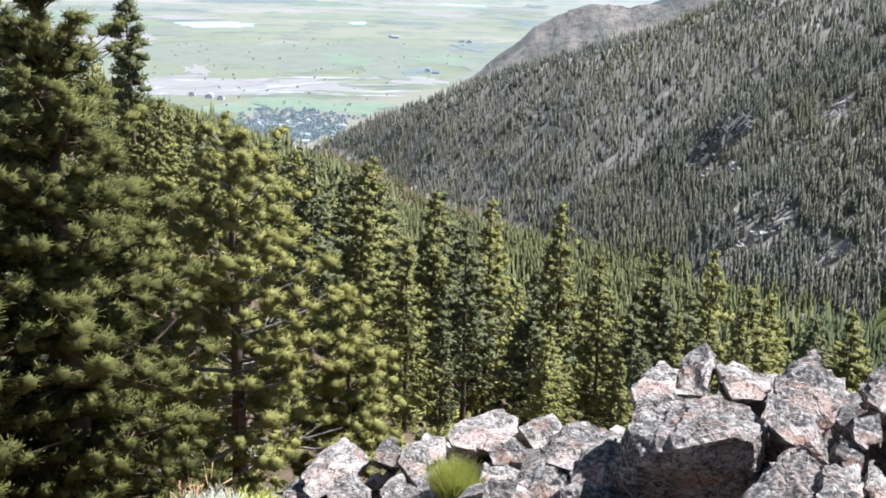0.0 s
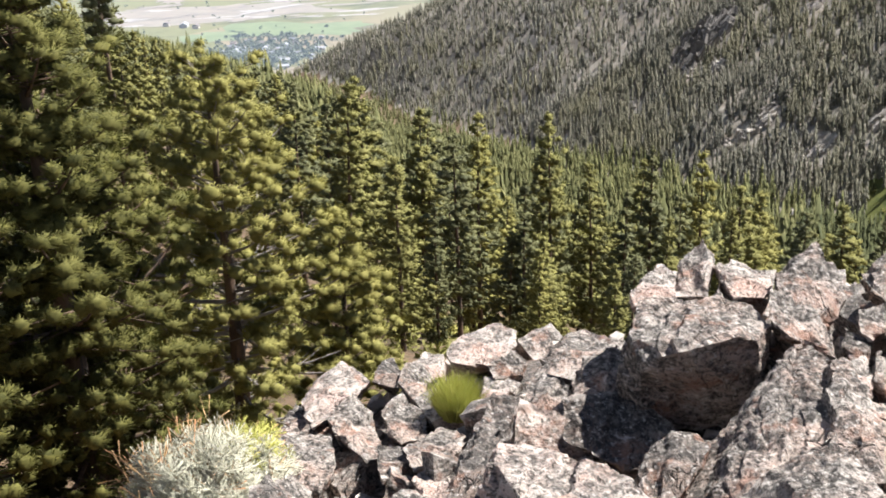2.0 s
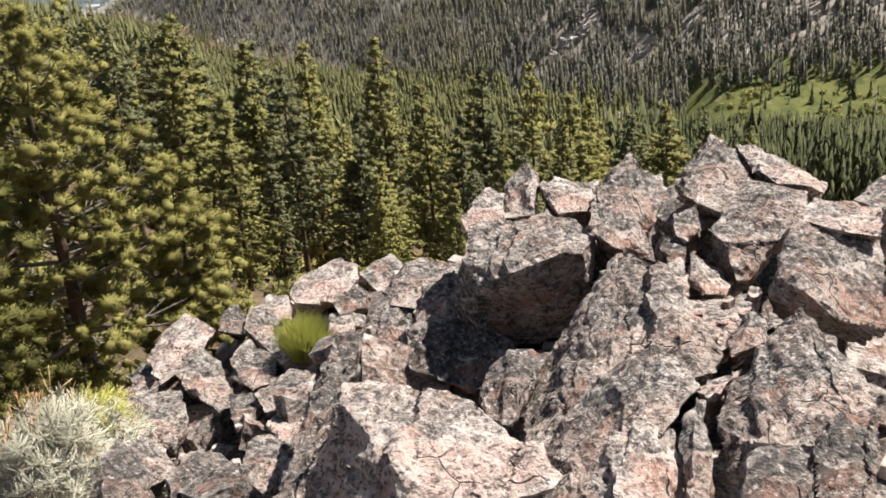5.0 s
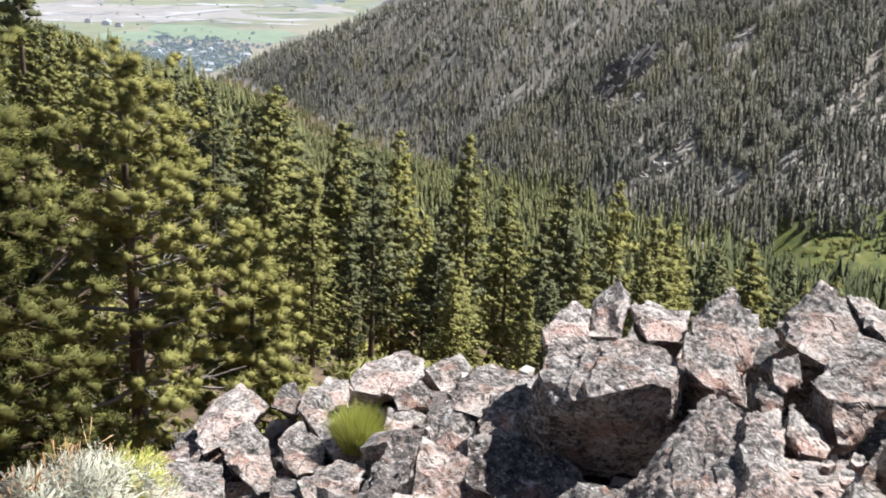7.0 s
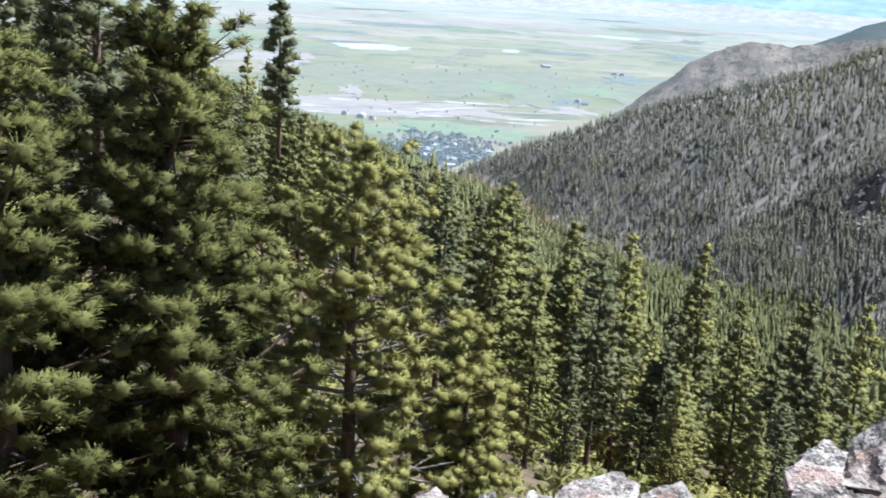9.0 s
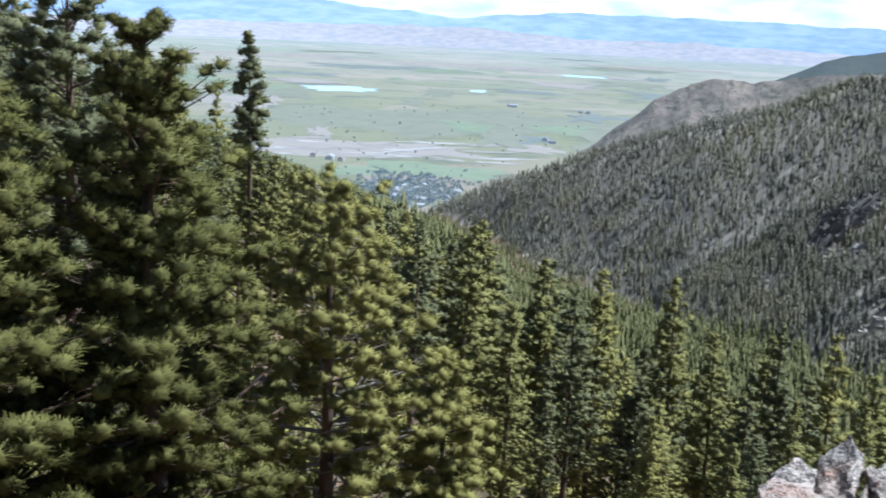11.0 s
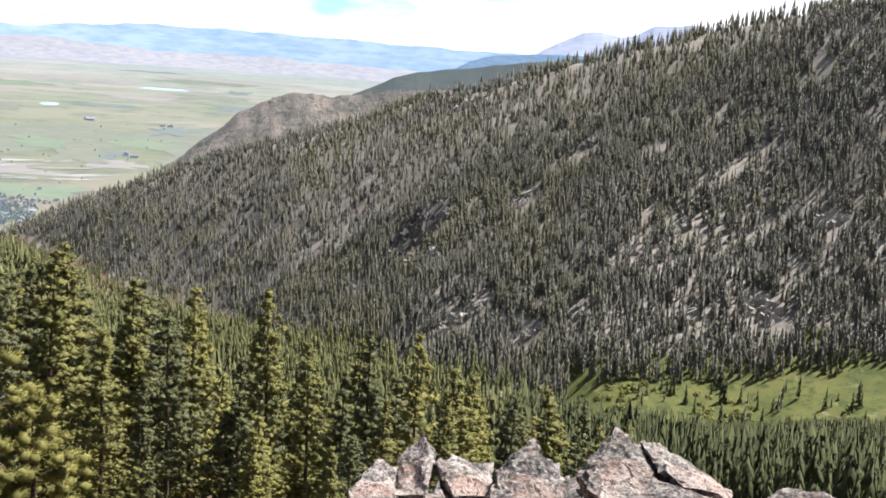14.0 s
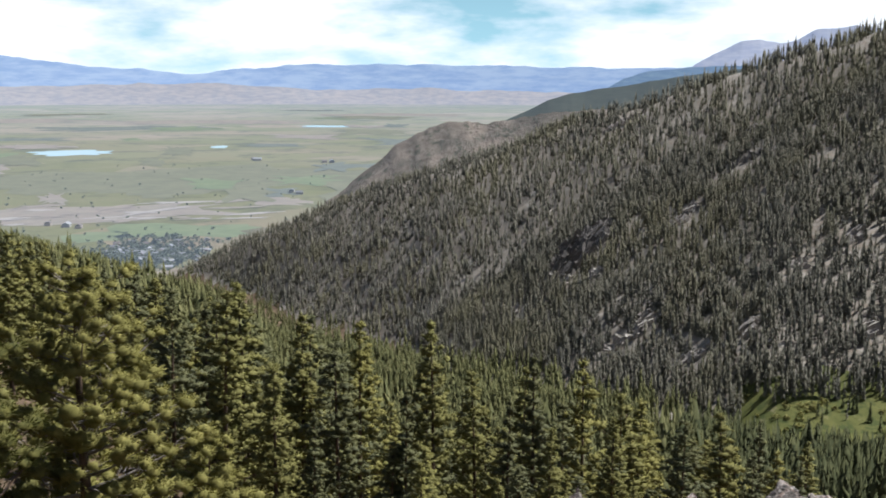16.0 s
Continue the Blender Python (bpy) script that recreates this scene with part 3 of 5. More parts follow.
def pine(name, seed, height, reach, clear, boughs, per, size, count, width, leaf, girth=0.0, shape=0.75, gaps=0.0, bare=0.0, tier=0.6, limb=True, sides=20, inner=0.5, share=0.3, droop=0.0, loose=1.0):
    """A pine: tapered trunk, limbs in loose whorls, and round brushes of needles towards their ends."""
    rng = np.random.default_rng(seed)
    root = new(name)
    girth = girth or 0.014 * height + 0.03
    bend = rng.normal(size=2) * 0.012 * height
    spine = lambda s: np.array([bend[0] * math.sin(3 * s), bend[1] * math.sin(2.5 * s + 1) - bend[1] * math.sin(1), s * height])
    levels = np.linspace(0, 1, 14)
    tv, tf = tube([spine(s) - np.array([0, 0, 0.4 if s == 0 else 0]) for s in levels], [girth * (1 - 0.93 * s) * (1.25 if s == 0 else 1) for s in levels], 8)
    limbs, places, ways, sizes = [], [], [], []
    steps = height / tier
    for b in range(boughs):
        s = clear + (1 - clear) * ((b + rng.uniform(0, 1)) / boughs) ** 0.92
        s = min(0.975, max(clear, 0.6 * s + 0.4 * (math.floor(s * steps) + 0.5) / steps))
        if rng.uniform() < gaps:
            continue
        base = spine(s)
        a = b * 2.399963 + rng.normal() * 0.5
        u = (s - clear) / (1 - clear)
        full = reach * (min(1.0, 0.6 + 1.5 * u) * (1 - u) ** shape + 0.04) * rng.uniform(0.5, 1.3)
        rise = -0.2 - droop + 0.8 * u + rng.normal() * 0.12
        out = np.array([math.cos(a), math.sin(a), 0.0])
        across = np.array([-math.sin(a), math.cos(a), 0.0])
        pts = [base + out * full * q + np.array([0, 0, full * (rise * q + (0.24 - 0.1 * u) * q * q)]) for q in (0, 0.35, 0.7, 1.0)]
        if limb:
            thick = max(0.012, 0.017 * full + 0.006)
            limbs.append(tube(pts, [thick, thick * 0.75, thick * 0.5, thick * 0.22], 4))
        if u < bare and rng.uniform() < 0.7:   # few living boughs low down, in the crown's own shade
            if limb:
                for q in range(3):
                    on = pts[1] + (pts[3] - pts[1]) * rng.uniform(0.1, 0.9)
                    limbs.append(tube([on, on + (out * 0.6 + across * rng.normal() + np.array([0, 0, 0.3 * rng.normal()])) * 0.22 * full], [0.009, 0.003], 3))
            continue
        n = max(1, int(round(per * (0.3 + 0.75 * full / reach))))
        for q in range(n):
            f = 1.0 if q == 0 else 1.0 - (1 - inner) * rng.uniform() ** 0.8
            e = float(np.interp(f, (0, 0.35, 0.7, 1.0), (0, 1, 2, 3)))
            i = min(2, int(e))
            on = pts[i] + (pts[i + 1] - pts[i]) * (e - i)
            off = (across * rng.normal() * 0.30 * full * (1.25 - f) + np.array([0, 0, 0.10 * size * rng.normal() + 0.35 * size])) * loose if q else np.array([0, 0, 0.1 * size])
            if limb and q:
                limbs.append(tube([on - out * 0.12 * full, on + off], [0.010, 0.005], 3))
            places.append(on + off)
            ways.append(unit(out * 0.5 + off / (full + 0.01) + np.array([0, 0, 0.8])))
            sizes.append(size * rng.uniform(0.7, 1.2) * (0.55 + 0.45 * min(1.0, 3.0 * (1 - u))))
    top = spine(1.0)
    for q in range(4):
        sizes.append(size * (0.34 + 0.1 * q))
        places.append(top + np.array([0.0, 0.0, -0.55 * q * size]))
        ways.append(np.array([0, 0, 1.0]))
    me = mesh("trunk", *join([(tv, tf)] + limbs), [BARK, TWIG], True)
    if gaps > 0:
        for q in me.polygons:
            q.material_index = int(q.index >= len(tf))
    part("trunk", me, root)
    made = clumps(rng, np.array(places), np.array(ways), np.array(sizes), count, width, sides)
    part("crown", leaves("crown", made, leaf, np.array([0, 0, 0.45 * height]), share), root)
    root.empty_display_size = 0.3
    return root


def stand(tree, x, y, sink=0.25):
    tree.location = (x, y, float(land(x, y)) - sink)
    return tree


def stand_by(tree, turn, r, sink=0.25):
    p = spot(turn, r)
    return stand(tree, p.x, p.y, sink)


def tall(turn, r, up):
    """Height of a tree at that place whose tip is seen that many degrees up."""
    return r * math.tan(radians(up)) + EYE0.z - spot(turn, r).z + 0.25


def near_pine(turn, r, up, seed, reach, clear, boughs, per, size, count, width, leaf, label, **more):
    t = pine("pine_tree", seed, tall(turn, r, up), reach, clear, boughs, per, size, count, width, leaf, **more)
    stand_by(t, turn, r)
    return tagged(t, label, "tree", group="pines by the outcrop")


near_pine(27.6, 12.0, -2.3, 11, 1.75, 0.02, 200, 13, 0.165, 90, 0.006, NEEDLE_SHADED, "big green pine on the slope with needles darkened for its shaded boughs", girth=0.2, shape=0.6, inner=0.12, tier=0.75, share=0.4)
near_pine(35.8, 11.2, -5.5, 32, 1.5, 0.02, 150, 11, 0.17, 80, 0.0065, NEEDLE_SHADED, "green pine with shade-darkened needles beside the big pine", girth=0.16, shape=0.55, inner=0.15, tier=0.75, share=0.4)
near_pine(18.9, 16.0, -9.6, 12, 2.0, 0.08, 125, 11, 0.19, 76, 0.007, NEEDLE_YELLOW, "yellow-green pine with bare grey twigs showing", girth=0.17, gaps=0.06, shape=0.5, inner=0.35, bare=0.22, tier=0.6)
near_pine(12.9, 17.5, -18.2, 13, 1.3, 0.02, 90, 8, 0.19, 66, 0.007, NEEDLE_YELLOW, "young yellow-green pine among taller pines", girth=0.09, inner=0.3, tier=0.45)
near_pine(32.5, 21.0, 1.6, 14, 2.3, 0.08, 150, 8, 0.24, 50, 0.012, NEEDLE_DARK, "tall dusky pine behind the big pine", girth=0.22, shape=0.6)
near_pine(39.5, 15.5, -3.0, 15, 2.0, 0.08, 115, 8, 0.22, 60, 0.009, NEEDLE_YELLOW, "sunlit yellow-green pine at the slope's edge", girth=0.16, shape=0.6)
near_pine(37.5, 27.0, 2.4, 16, 2.6, 0.10, 120, 8, 0.30, 30, 0.02, NEEDLE_DARK, "tall dark pine up the slope", girth=0.22)
near_pine(35.2, 31.0, 0.3, 17, 2.0, 0.10, 80, 6, 0.30, 26, 0.022, NEEDLE_DARK, "thin sparse pine up the slope", girth=0.17, gaps=0.2)
near_pine(44.0, 19.0, 2.0, 18, 2.6, 0.08, 105, 8, 0.27, 36, 0.016, NEEDLE, "broad green pine up the slope", girth=0.22)
near_pine(23.8, 17.5, -13.0, 31, 1.5, 0.05, 90, 6, 0.21, 50, 0.010, NEEDLE, "shaded green pine between two larger pines", girth=0.13)
near_pine(24.0, 52.0, -1.3, 19, 1.05, 0.50, 56, 6, 0.40, 22, 0.03, NEEDLE_DARK, "lone slender pine with a bare lower trunk", girth=0.2, gaps=0.2, share=0.2)

# the stand of pines below the outcrop: full crowns near by, lighter ones further down
MID_SHAPE = [(1.95, 0.11, 0.95, NEEDLE), (1.75, 0.09, 0.85, NEEDLE_YELLOW), (2.1, 0.22, 0.85, NEEDLE_DARK), (1.55, 0.06, 1.05, NEEDLE_DARK), (1.85, 0.14, 0.95, NEEDLE)]
MID = [pine("pine_tree", 40 + i, 11.0, rw, cl, 130, 9, 0.27, 12, 0.022, leaf, girth=0.15, shape=sh, limb=False, gaps=0.12, inner=0.3, tier=0.7, share=0.35, sides=8) for i, (rw, cl, sh, leaf) in enumerate(MID_SHAPE)]
FAR = [pine("pine_tree", 50 + i, 11.0, rw, cl, 86, 6, 0.36, 8, 0.04, leaf, girth=0.15, shape=sh, limb=False, gaps=0.12, inner=0.35, tier=0.8, share=0.35, sides=8) for i, (rw, cl, sh, leaf) in enumerate(MID_SHAPE)]
MID_LABEL = ["slender green pine in the slope forest", "yellow-green sunlit pine in the slope forest", "dark green pine with a bare lower trunk",
             "narrow spire-shaped green pine on the slope", "light green pine among darker pines"]


def plant(kind, x, y, height, turn, fat=1.0):
    s = height / 11.0
    m = Matrix.LocRotScale((x, y, float(land(x, y)) - 0.3), Euler((0, 0, turn)), (s * fat, s * fat, s))
    t = copy_thing((MID if math.hypot(x, y) < 50 else FAR)[kind], m)
    t.matrix_basis = m
    return tagged(t, MID_LABEL[kind], "tree", group="pines of the slope forest")


for kind, turn, r, up, fat in [(0, 11.9, 30, -11.0, 1.1), (4, 9.3, 29, -15.0, 1.15), (2, 5.9, 37, -13.9, 1.05), (1, 4.7, 40, -12.9, 1.0), (0, 0.8, 44, -12.8, 0.9), (3, 2.1, 36, -16.4, 1.0),
                               (1, 1.2, 27, -20.2, 1.05), (0, -1.7, 46, -15.5, 1.0), (1, -7.7, 52, -14.9, 0.9), (4, -6.1, 36, -18.4, 1.1), (2, 14.8, 36, -10.8, 1.1), (0, 16.9, 42, -10.7, 1.0),
                               (1, 20.2, 38, -10.1, 1.0), (2, 18.9, 55, -10.6, 1.0), (0, 8.0, 48, -12.4, 1.0), (3, -3.6, 41, -17.0, 1.0), (4, -4.6, 60, -15.4, 1.0), (2, 10.6, 52, -12.0, 1.0),
                               (0, 22.8, 46, -7.6, 1.0), (2, 25.8, 60, -6.8, 1.0), (1, 27.0, 40, -6.4, 1.0), (0, 30.5, 45, -3.4, 1.1), (2, 34.5, 50, -2.2, 1.1), (0, 40.5, 44, -0.5, 1.1),
                               (3, 7.2, 33, -17.5, 1.0), (0, -9.6, 47, -17.8, 1.0), (3, 13.0, 45, -11.6, 0.95)]:
    p = spot(turn, r)
    plant(kind, p.x, p.y, tall(turn, r, up), seed_turn := random.uniform(0, 6.28), fat)



def skyline(turn):
    """How high the slope forest reaches in that direction, in degrees."""
    return float(np.interp(turn, [-36, -32, -25, -17.5, -15.5, -8, -3, 0, 6, 14, 20, 24, 30, 46], [-15.8, -16.3, -17.8, -17.0, -17.0, -16.1, -15.2, -14.4, -13.0, -10.6, -8.4, -7.2, -4.5, -1.0]))


rng = np.random.default_rng(7)
taken = []
placed = 0
for _ in range(9000):
    turn, r = rng.uniform(-20, 46), math.sqrt(rng.uniform(24 ** 2, 100 ** 2))
    x, y = -math.sin(radians(turn)) * r, math.cos(radians(turn)) * r
    high = min(rng.uniform(7.5, 13.0), tall(turn, r, skyline(turn) - 0.6 * rng.uniform()))
    if r < 46:   # younger growth between the nearest pines
        high = min(high * 0.6, tall(turn, r, -18.5)) if turn < 26 else high
    if high < 2.5 or any((x - a) ** 2 + (y - b) ** 2 < (0.2 * high + 1.5) ** 2 for a, b in taken):
        continue
    taken.append((x, y))
    plant(int(rng.integers(0, 5)), x, y, high, rng.uniform(0, 6.28), rng.uniform(0.9, 1.2) * (1.2 if high < 6 else 1))
    placed += 1
    if placed >= 180:
        break
for t, kind, (x, y) in zip(MID + FAR, [0, 1, 2, 3, 4] * 2, [(-20.5, 38.0), (-24.0, 41.0), (-27.0, 37.0), (4.0, 46.0), (-9.0, 45.0), (-31.0, 58.0), (-34.5, 71.0), (-42.0, 66.0), (9.0, 82.0), (23.0, 88.0)]):
    t.location = (x, y, float(land(x, y)) - 0.3)   # the patterns themselves stand in the forest too
    tagged(t, MID_LABEL[kind], "tree", group="pines of the slope forest")


def conifer_bits(rng, tiers, blades, levels=1):
    """Blades of one small conifer of height 1 and reach 1, as triangles."""
    tris = []
    for i in range(tiers):
        z = 0.1 + 0.88 * i / tiers
        reach = (1 - z) ** 0.85 * rng.uniform(0.85, 1.15) + 0.04
        for b in range(blades):
            a = b * 2 * math.pi / blades + i * 1.1 + rng.normal() * 0.25
            out = np.array([math.cos(a), math.sin(a), 0])
            side = np.array([-math.sin(a), math.cos(a), 0])
            l = reach * rng.uniform(0.65, 1.25)
            root = np.array([0, 0, z + 1.15 / tiers * rng.uniform(0.8, 1.2)])
            tip = out * l + np.array([0, 0, z - 0.25 / tiers + rng.normal() * 0.02])
            w = l * 3.0 / blades
            mid = out * l * 0.55 + np.array([0, 0, z + 0.35 / tiers])
            tris += [(root, mid - side * w * 0.6, mid + side * w * 0.6), (mid + side * w * 0.6, mid - side * w * 0.6, tip)]
    tris.append((np.array([-0.12, 0, 0.86]), np.array([0.12, 0.03, 0.86]), np.array([0, 0, 1.03])))
    tris.append((np.array([0, -0.12, 0.86]), np.array([0.03, 0.12, 0.86]), np.array([0, 0, 1.03])))
    return np.array(tris)


def forest(name, seed, spots, patterns, low, high, slim, material, label, capped=False):
    """Many small conifers of one wood, joined."""
    rng = np.random.default_rng(seed)
    kinds = [conifer_bits(rng, *patterns) for _ in range(9)]
    out, soft = [], []
    zz = land(spots[:, 0], spots[:, 1])
    for (x, y), z in zip(spots, zz):
        h = rng.uniform(low, high) * (0.75 + 0.5 * rng.uniform() ** 2)
        if capped:
            h = min(h, math.hypot(x, y) * math.tan(radians(skyline(math.degrees(math.atan2(-x, y))))) - z)
            if h < 3:
                continue
        w = h * slim * rng.uniform(0.8, 1.25)
        a = rng.uniform(0, 6.28)
        c, s = math.cos(a), math.sin(a)
        q = kinds[int(rng.integers(0, 9))]
        out.append(np.stack([(q[..., 0] * c - q[..., 1] * s) * w + x, (q[..., 0] * s + q[..., 1] * c) * w + y, q[..., 2] * h + z - 0.3], -1))
        soft.append(unit((out[-1] - np.array([x, y, 0])) * np.array([1, 1, 0]) + np.array([0, 0, 0.22 * w])))
    return tagged(new(name, tri_mesh(name, np.concatenate(out), material, np.concatenate(soft))), label, "forest", kind="stuff")


def scatter(seed, n, turn0, turn1, r0, r1, accept):
    rng = np.random.default_rng(seed)
    t = np.radians(rng.uniform(turn0, turn1, n))
    r = np.sqrt(rng.uniform(r0 ** 2, r1 ** 2, n))
    x, y = -np.sin(t) * r, np.cos(t) * r
    keep = [accept(math.degrees(a), b, c, d) for a, b, c, d in zip(t, r, x, y)]
    return np.stack([x, y], -1)[np.array(keep)]


bottom = bottom_of


def crest(t):
    return float(np.interp(t, [-60, -30, -20, -10, 0, 8, 14.8], [640, 700, 780, 900, 1080, 1300, 1560]))


def open_ground(t, r):
    return t < -16.3 and bottom(t) - 42 < r < bottom(t) + 38


def clump(x, y, size, z=0.0):
    return noise.noise(Vector((x / size, y / size, z)))


def slope_reach(turn, up):
    """Where the far slope is met in that direction."""
    for q in np.arange(bottom(turn), crest(turn) * 1.05, 2.0):
        if float(land(-math.sin(radians(turn)) * q, math.cos(radians(turn)) * q)) >= q * math.tan(radians(up)):
            return float(q)
    return crest(turn)


CRAGS = [   # direction, width and height, pale or dark, how steeply its beds lean
    (-7.35, -9.3, 34, 40, "dark", 0.6, "dark fractured crag striped by pale beds"), (-8.4, -8.2, 20, 18, "dark", 0.6, "dark broken rocks above a crag"),
    (-8.2, -10.6, 9, 12, "pale", 0.4, "pale rock face below a dark crag"), (-6.7, -10.9, 8, 12, "pale", 0.4, "pale rock face below a dark crag"),
    (1.5, -10.8, 16, 11, "pale", 0.5, "bright pale rock patch on the wooded slope"), (-9.3, -14.4, 16, 7, "pale", 0.2, "pale rocky ledge low on the slope"),
    (-10.3, -13.9, 12, 5, "pale", 0.3, "pale rocky ledge low on the slope"), (-11.1, -13.0, 8, 12, "pale", 0.9, "pale scree running down the slope"),
    (-12.7, -7.6, 16, 9, "pale", 0.8, "pale scree running down the slope"), (-13.4, -6.8, 12, 9, "pale", 0.8, "pale scree running down the slope"),
    (-16.3, -2.6, 9, 9, "pale", 0.5, "pale scar below the ridge"), (-16.0, -4.2, 18, 9, "dark", 0.5, "dark crag high on the slope"),
    (-13.8, -14.6, 16, 9, "pale", 0.7, "pale broken slope above the meadow"), (-5.9, -7.2, 4, 12, "pale", 0.9, "slim pale rock face"),
    (-26.3, -12.0, 18, 13, "pale", 0.3, "pale dry clearing on the slope"), (-19.0, -9.6, 7, 9, "pale", 0.8, "pale scree running down the slope"),
    (-21.5, -8.0, 8, 10, "pale", 0.8, "pale scree running down the slope"), (-29.0, -6.8, 16, 10, "pale", 0.5, "pale scree below the ridge"),
    (-4.0, -12.6, 7, 8, "pale", 0.6, "small pale rocks on the wooded slope"), (-9.5, -2.4, 34, 12, "pale", 0.4, "bare pale brow under the ridge"),
    (-16.5, -13.2, 7, 12, "pale", 0.9, "pale scree running down the slope"), (-22.5, -12.6, 6, 11, "pale", 0.9, "pale scree running down the slope")]
CRAG_AT = [(spot(q[0], slope_reach(q[0], q[1])), q[2], q[3]) for q in CRAGS]


def bare_rock(x, y):
    """False where a crag leaves no room for trees."""
    return all(((x - p.x) / (0.5 * w)) ** 2 + ((y - p.y + 5) / (0.5 * h + 5)) ** 2 > 1 for p, w, h in CRAG_AT)


near_side = lambda t, r, x, y: r < bottom(t) + 10 and not open_ground(t, r)
forest("forest", 21, scatter(1, 2300, -16, 46, 97, 270, near_side), (8, 5), 8.5, 14, 0.17, NEAR_CONIFER, "sunlit green conifer forest on the near slope", True)
forest("forest", 22, scatter(2, 17500, -14.5, 32, 270, 1550, lambda t, r, x, y: near_side(t, r, x, y) and t > -14.5 and (r < 620 or random.random() < 0.5)), (5, 5), 8, 14, 0.16, NEAR_CONIFER,
       "green conifer forest along the canyon")
forest("forest", 26, scatter(8, 5200, -37, -13, 97, 356, near_side), (7, 6), 8, 14, 0.15, DARK_CONIFER, "dark green conifer forest on the canyon floor", True)
forest("forest", 28, scatter(11, 4200, -17, 17, 255, 640, near_side), (4, 5), 8, 13, 0.17, NEAR_CONIFER, "green conifer forest deep in the canyon")
far_side = lambda t, r, x, y: bottom(t) + 8 < r < crest(t) * 1.03 and t < 14.6 and not open_ground(t, r) and bare_rock(x, y) and 0.8 * clump(x, y, 24) + 0.8 * clump(x, y, 8, 3) > -0.40 - 0.4 * max(0, 1 - (r - bottom(t)) / 150)
forest("forest", 23, scatter(3, 26000, -38, 14.6, 340, 700, far_side), (4, 5), 6.5, 11.5, 0.145, FAR_CONIFER, "dark conifer forest on the far canyon side")
forest("forest", 25, scatter(5, 40000, -38, 14.6, 700, 1560, far_side), (2, 4), 7, 12, 0.16, FAR_CONIFER, "dark conifer forest below the far ridge")
snags = scatter(4, 1500, -36, 14, 350, 1500, lambda t, r, x, y: bottom(t) + 8 < r < crest(t) and clump(x, y, 90, 8) > 0.05 - 0.35 * min(1, max(0, (t + 2) / 10)))
forest("dead_trees", 24, snags, (3, 3), 6, 11, 0.05, SNAG, "grey dead trees on the far canyon side")


def brush(name, seed, spots, low, high, material, label):
    """Low shrubs of the slope, joined."""
    rng = np.random.default_rng(seed)
    zz = land(spots[:, 0], spots[:, 1])
    places, ways, size = [], [], []
    for (x, y), z in zip(spots, zz):
        s = rng.uniform(low, high)
        for _ in range(9):
            d = unit(rng.normal(size=3) * np.array([1, 1, 0.5]) + np.array([0, 0, 0.5]))
            places.append(np.array([x, y, z - 0.05]) + d * s * 0.55)
            ways.append(unit(d + np.array([0, 0, 0.5])))
    return tagged(new(name, tri_mesh(name, *[(q[0], material, q[1]) for q in [tufts(rng, np.array(places), np.array(ways), 14, 0.5 * (low + high) * 0.55, 0.04 * (low + high))]][0])), label, "brush", kind="stuff")


brush("brush", 41, scatter(6, 500, -24, 44, 13, 34, lambda t, r, x, y: True), 0.3, 0.8, NEEDLE, "low green brush under the pines")
brush("shrubs", 43, scatter(10, 420, -37, -16, 300, 400, lambda t, r, x, y: open_ground(t, r) and clump(x, y, 22, 5) > -0.1), 1.2, 2.6, NEEDLE, "low green shrubs in the meadow")
brush("brush", 42, scatter(7, 500, -24, 44, 30, 75, lambda t, r, x, y: True), 0.5, 1.1, NEEDLE_YELLOW, "yellow-green brush on the forest floor")

forest("conifer_saplings", 27, scatter(9, 420, -36, -16.2, 300, 440, lambda t, r, x, y: open_ground(t, r) and clump(x, y, 16) > 0.12 - 0.5 * (r < bottom(t) - 22)), (6, 5), 4, 10, 0.16, DARK_CONIFER, "scattered dark conifers in the meadow")
for turn, r, h in [(-18.5, 318, 13.5), (-19.1, 322, 15.0), (-19.7, 320, 12.0)]:
    p = spot(turn, r)
    plant(2, p.x, p.y, h, turn, 1.25)

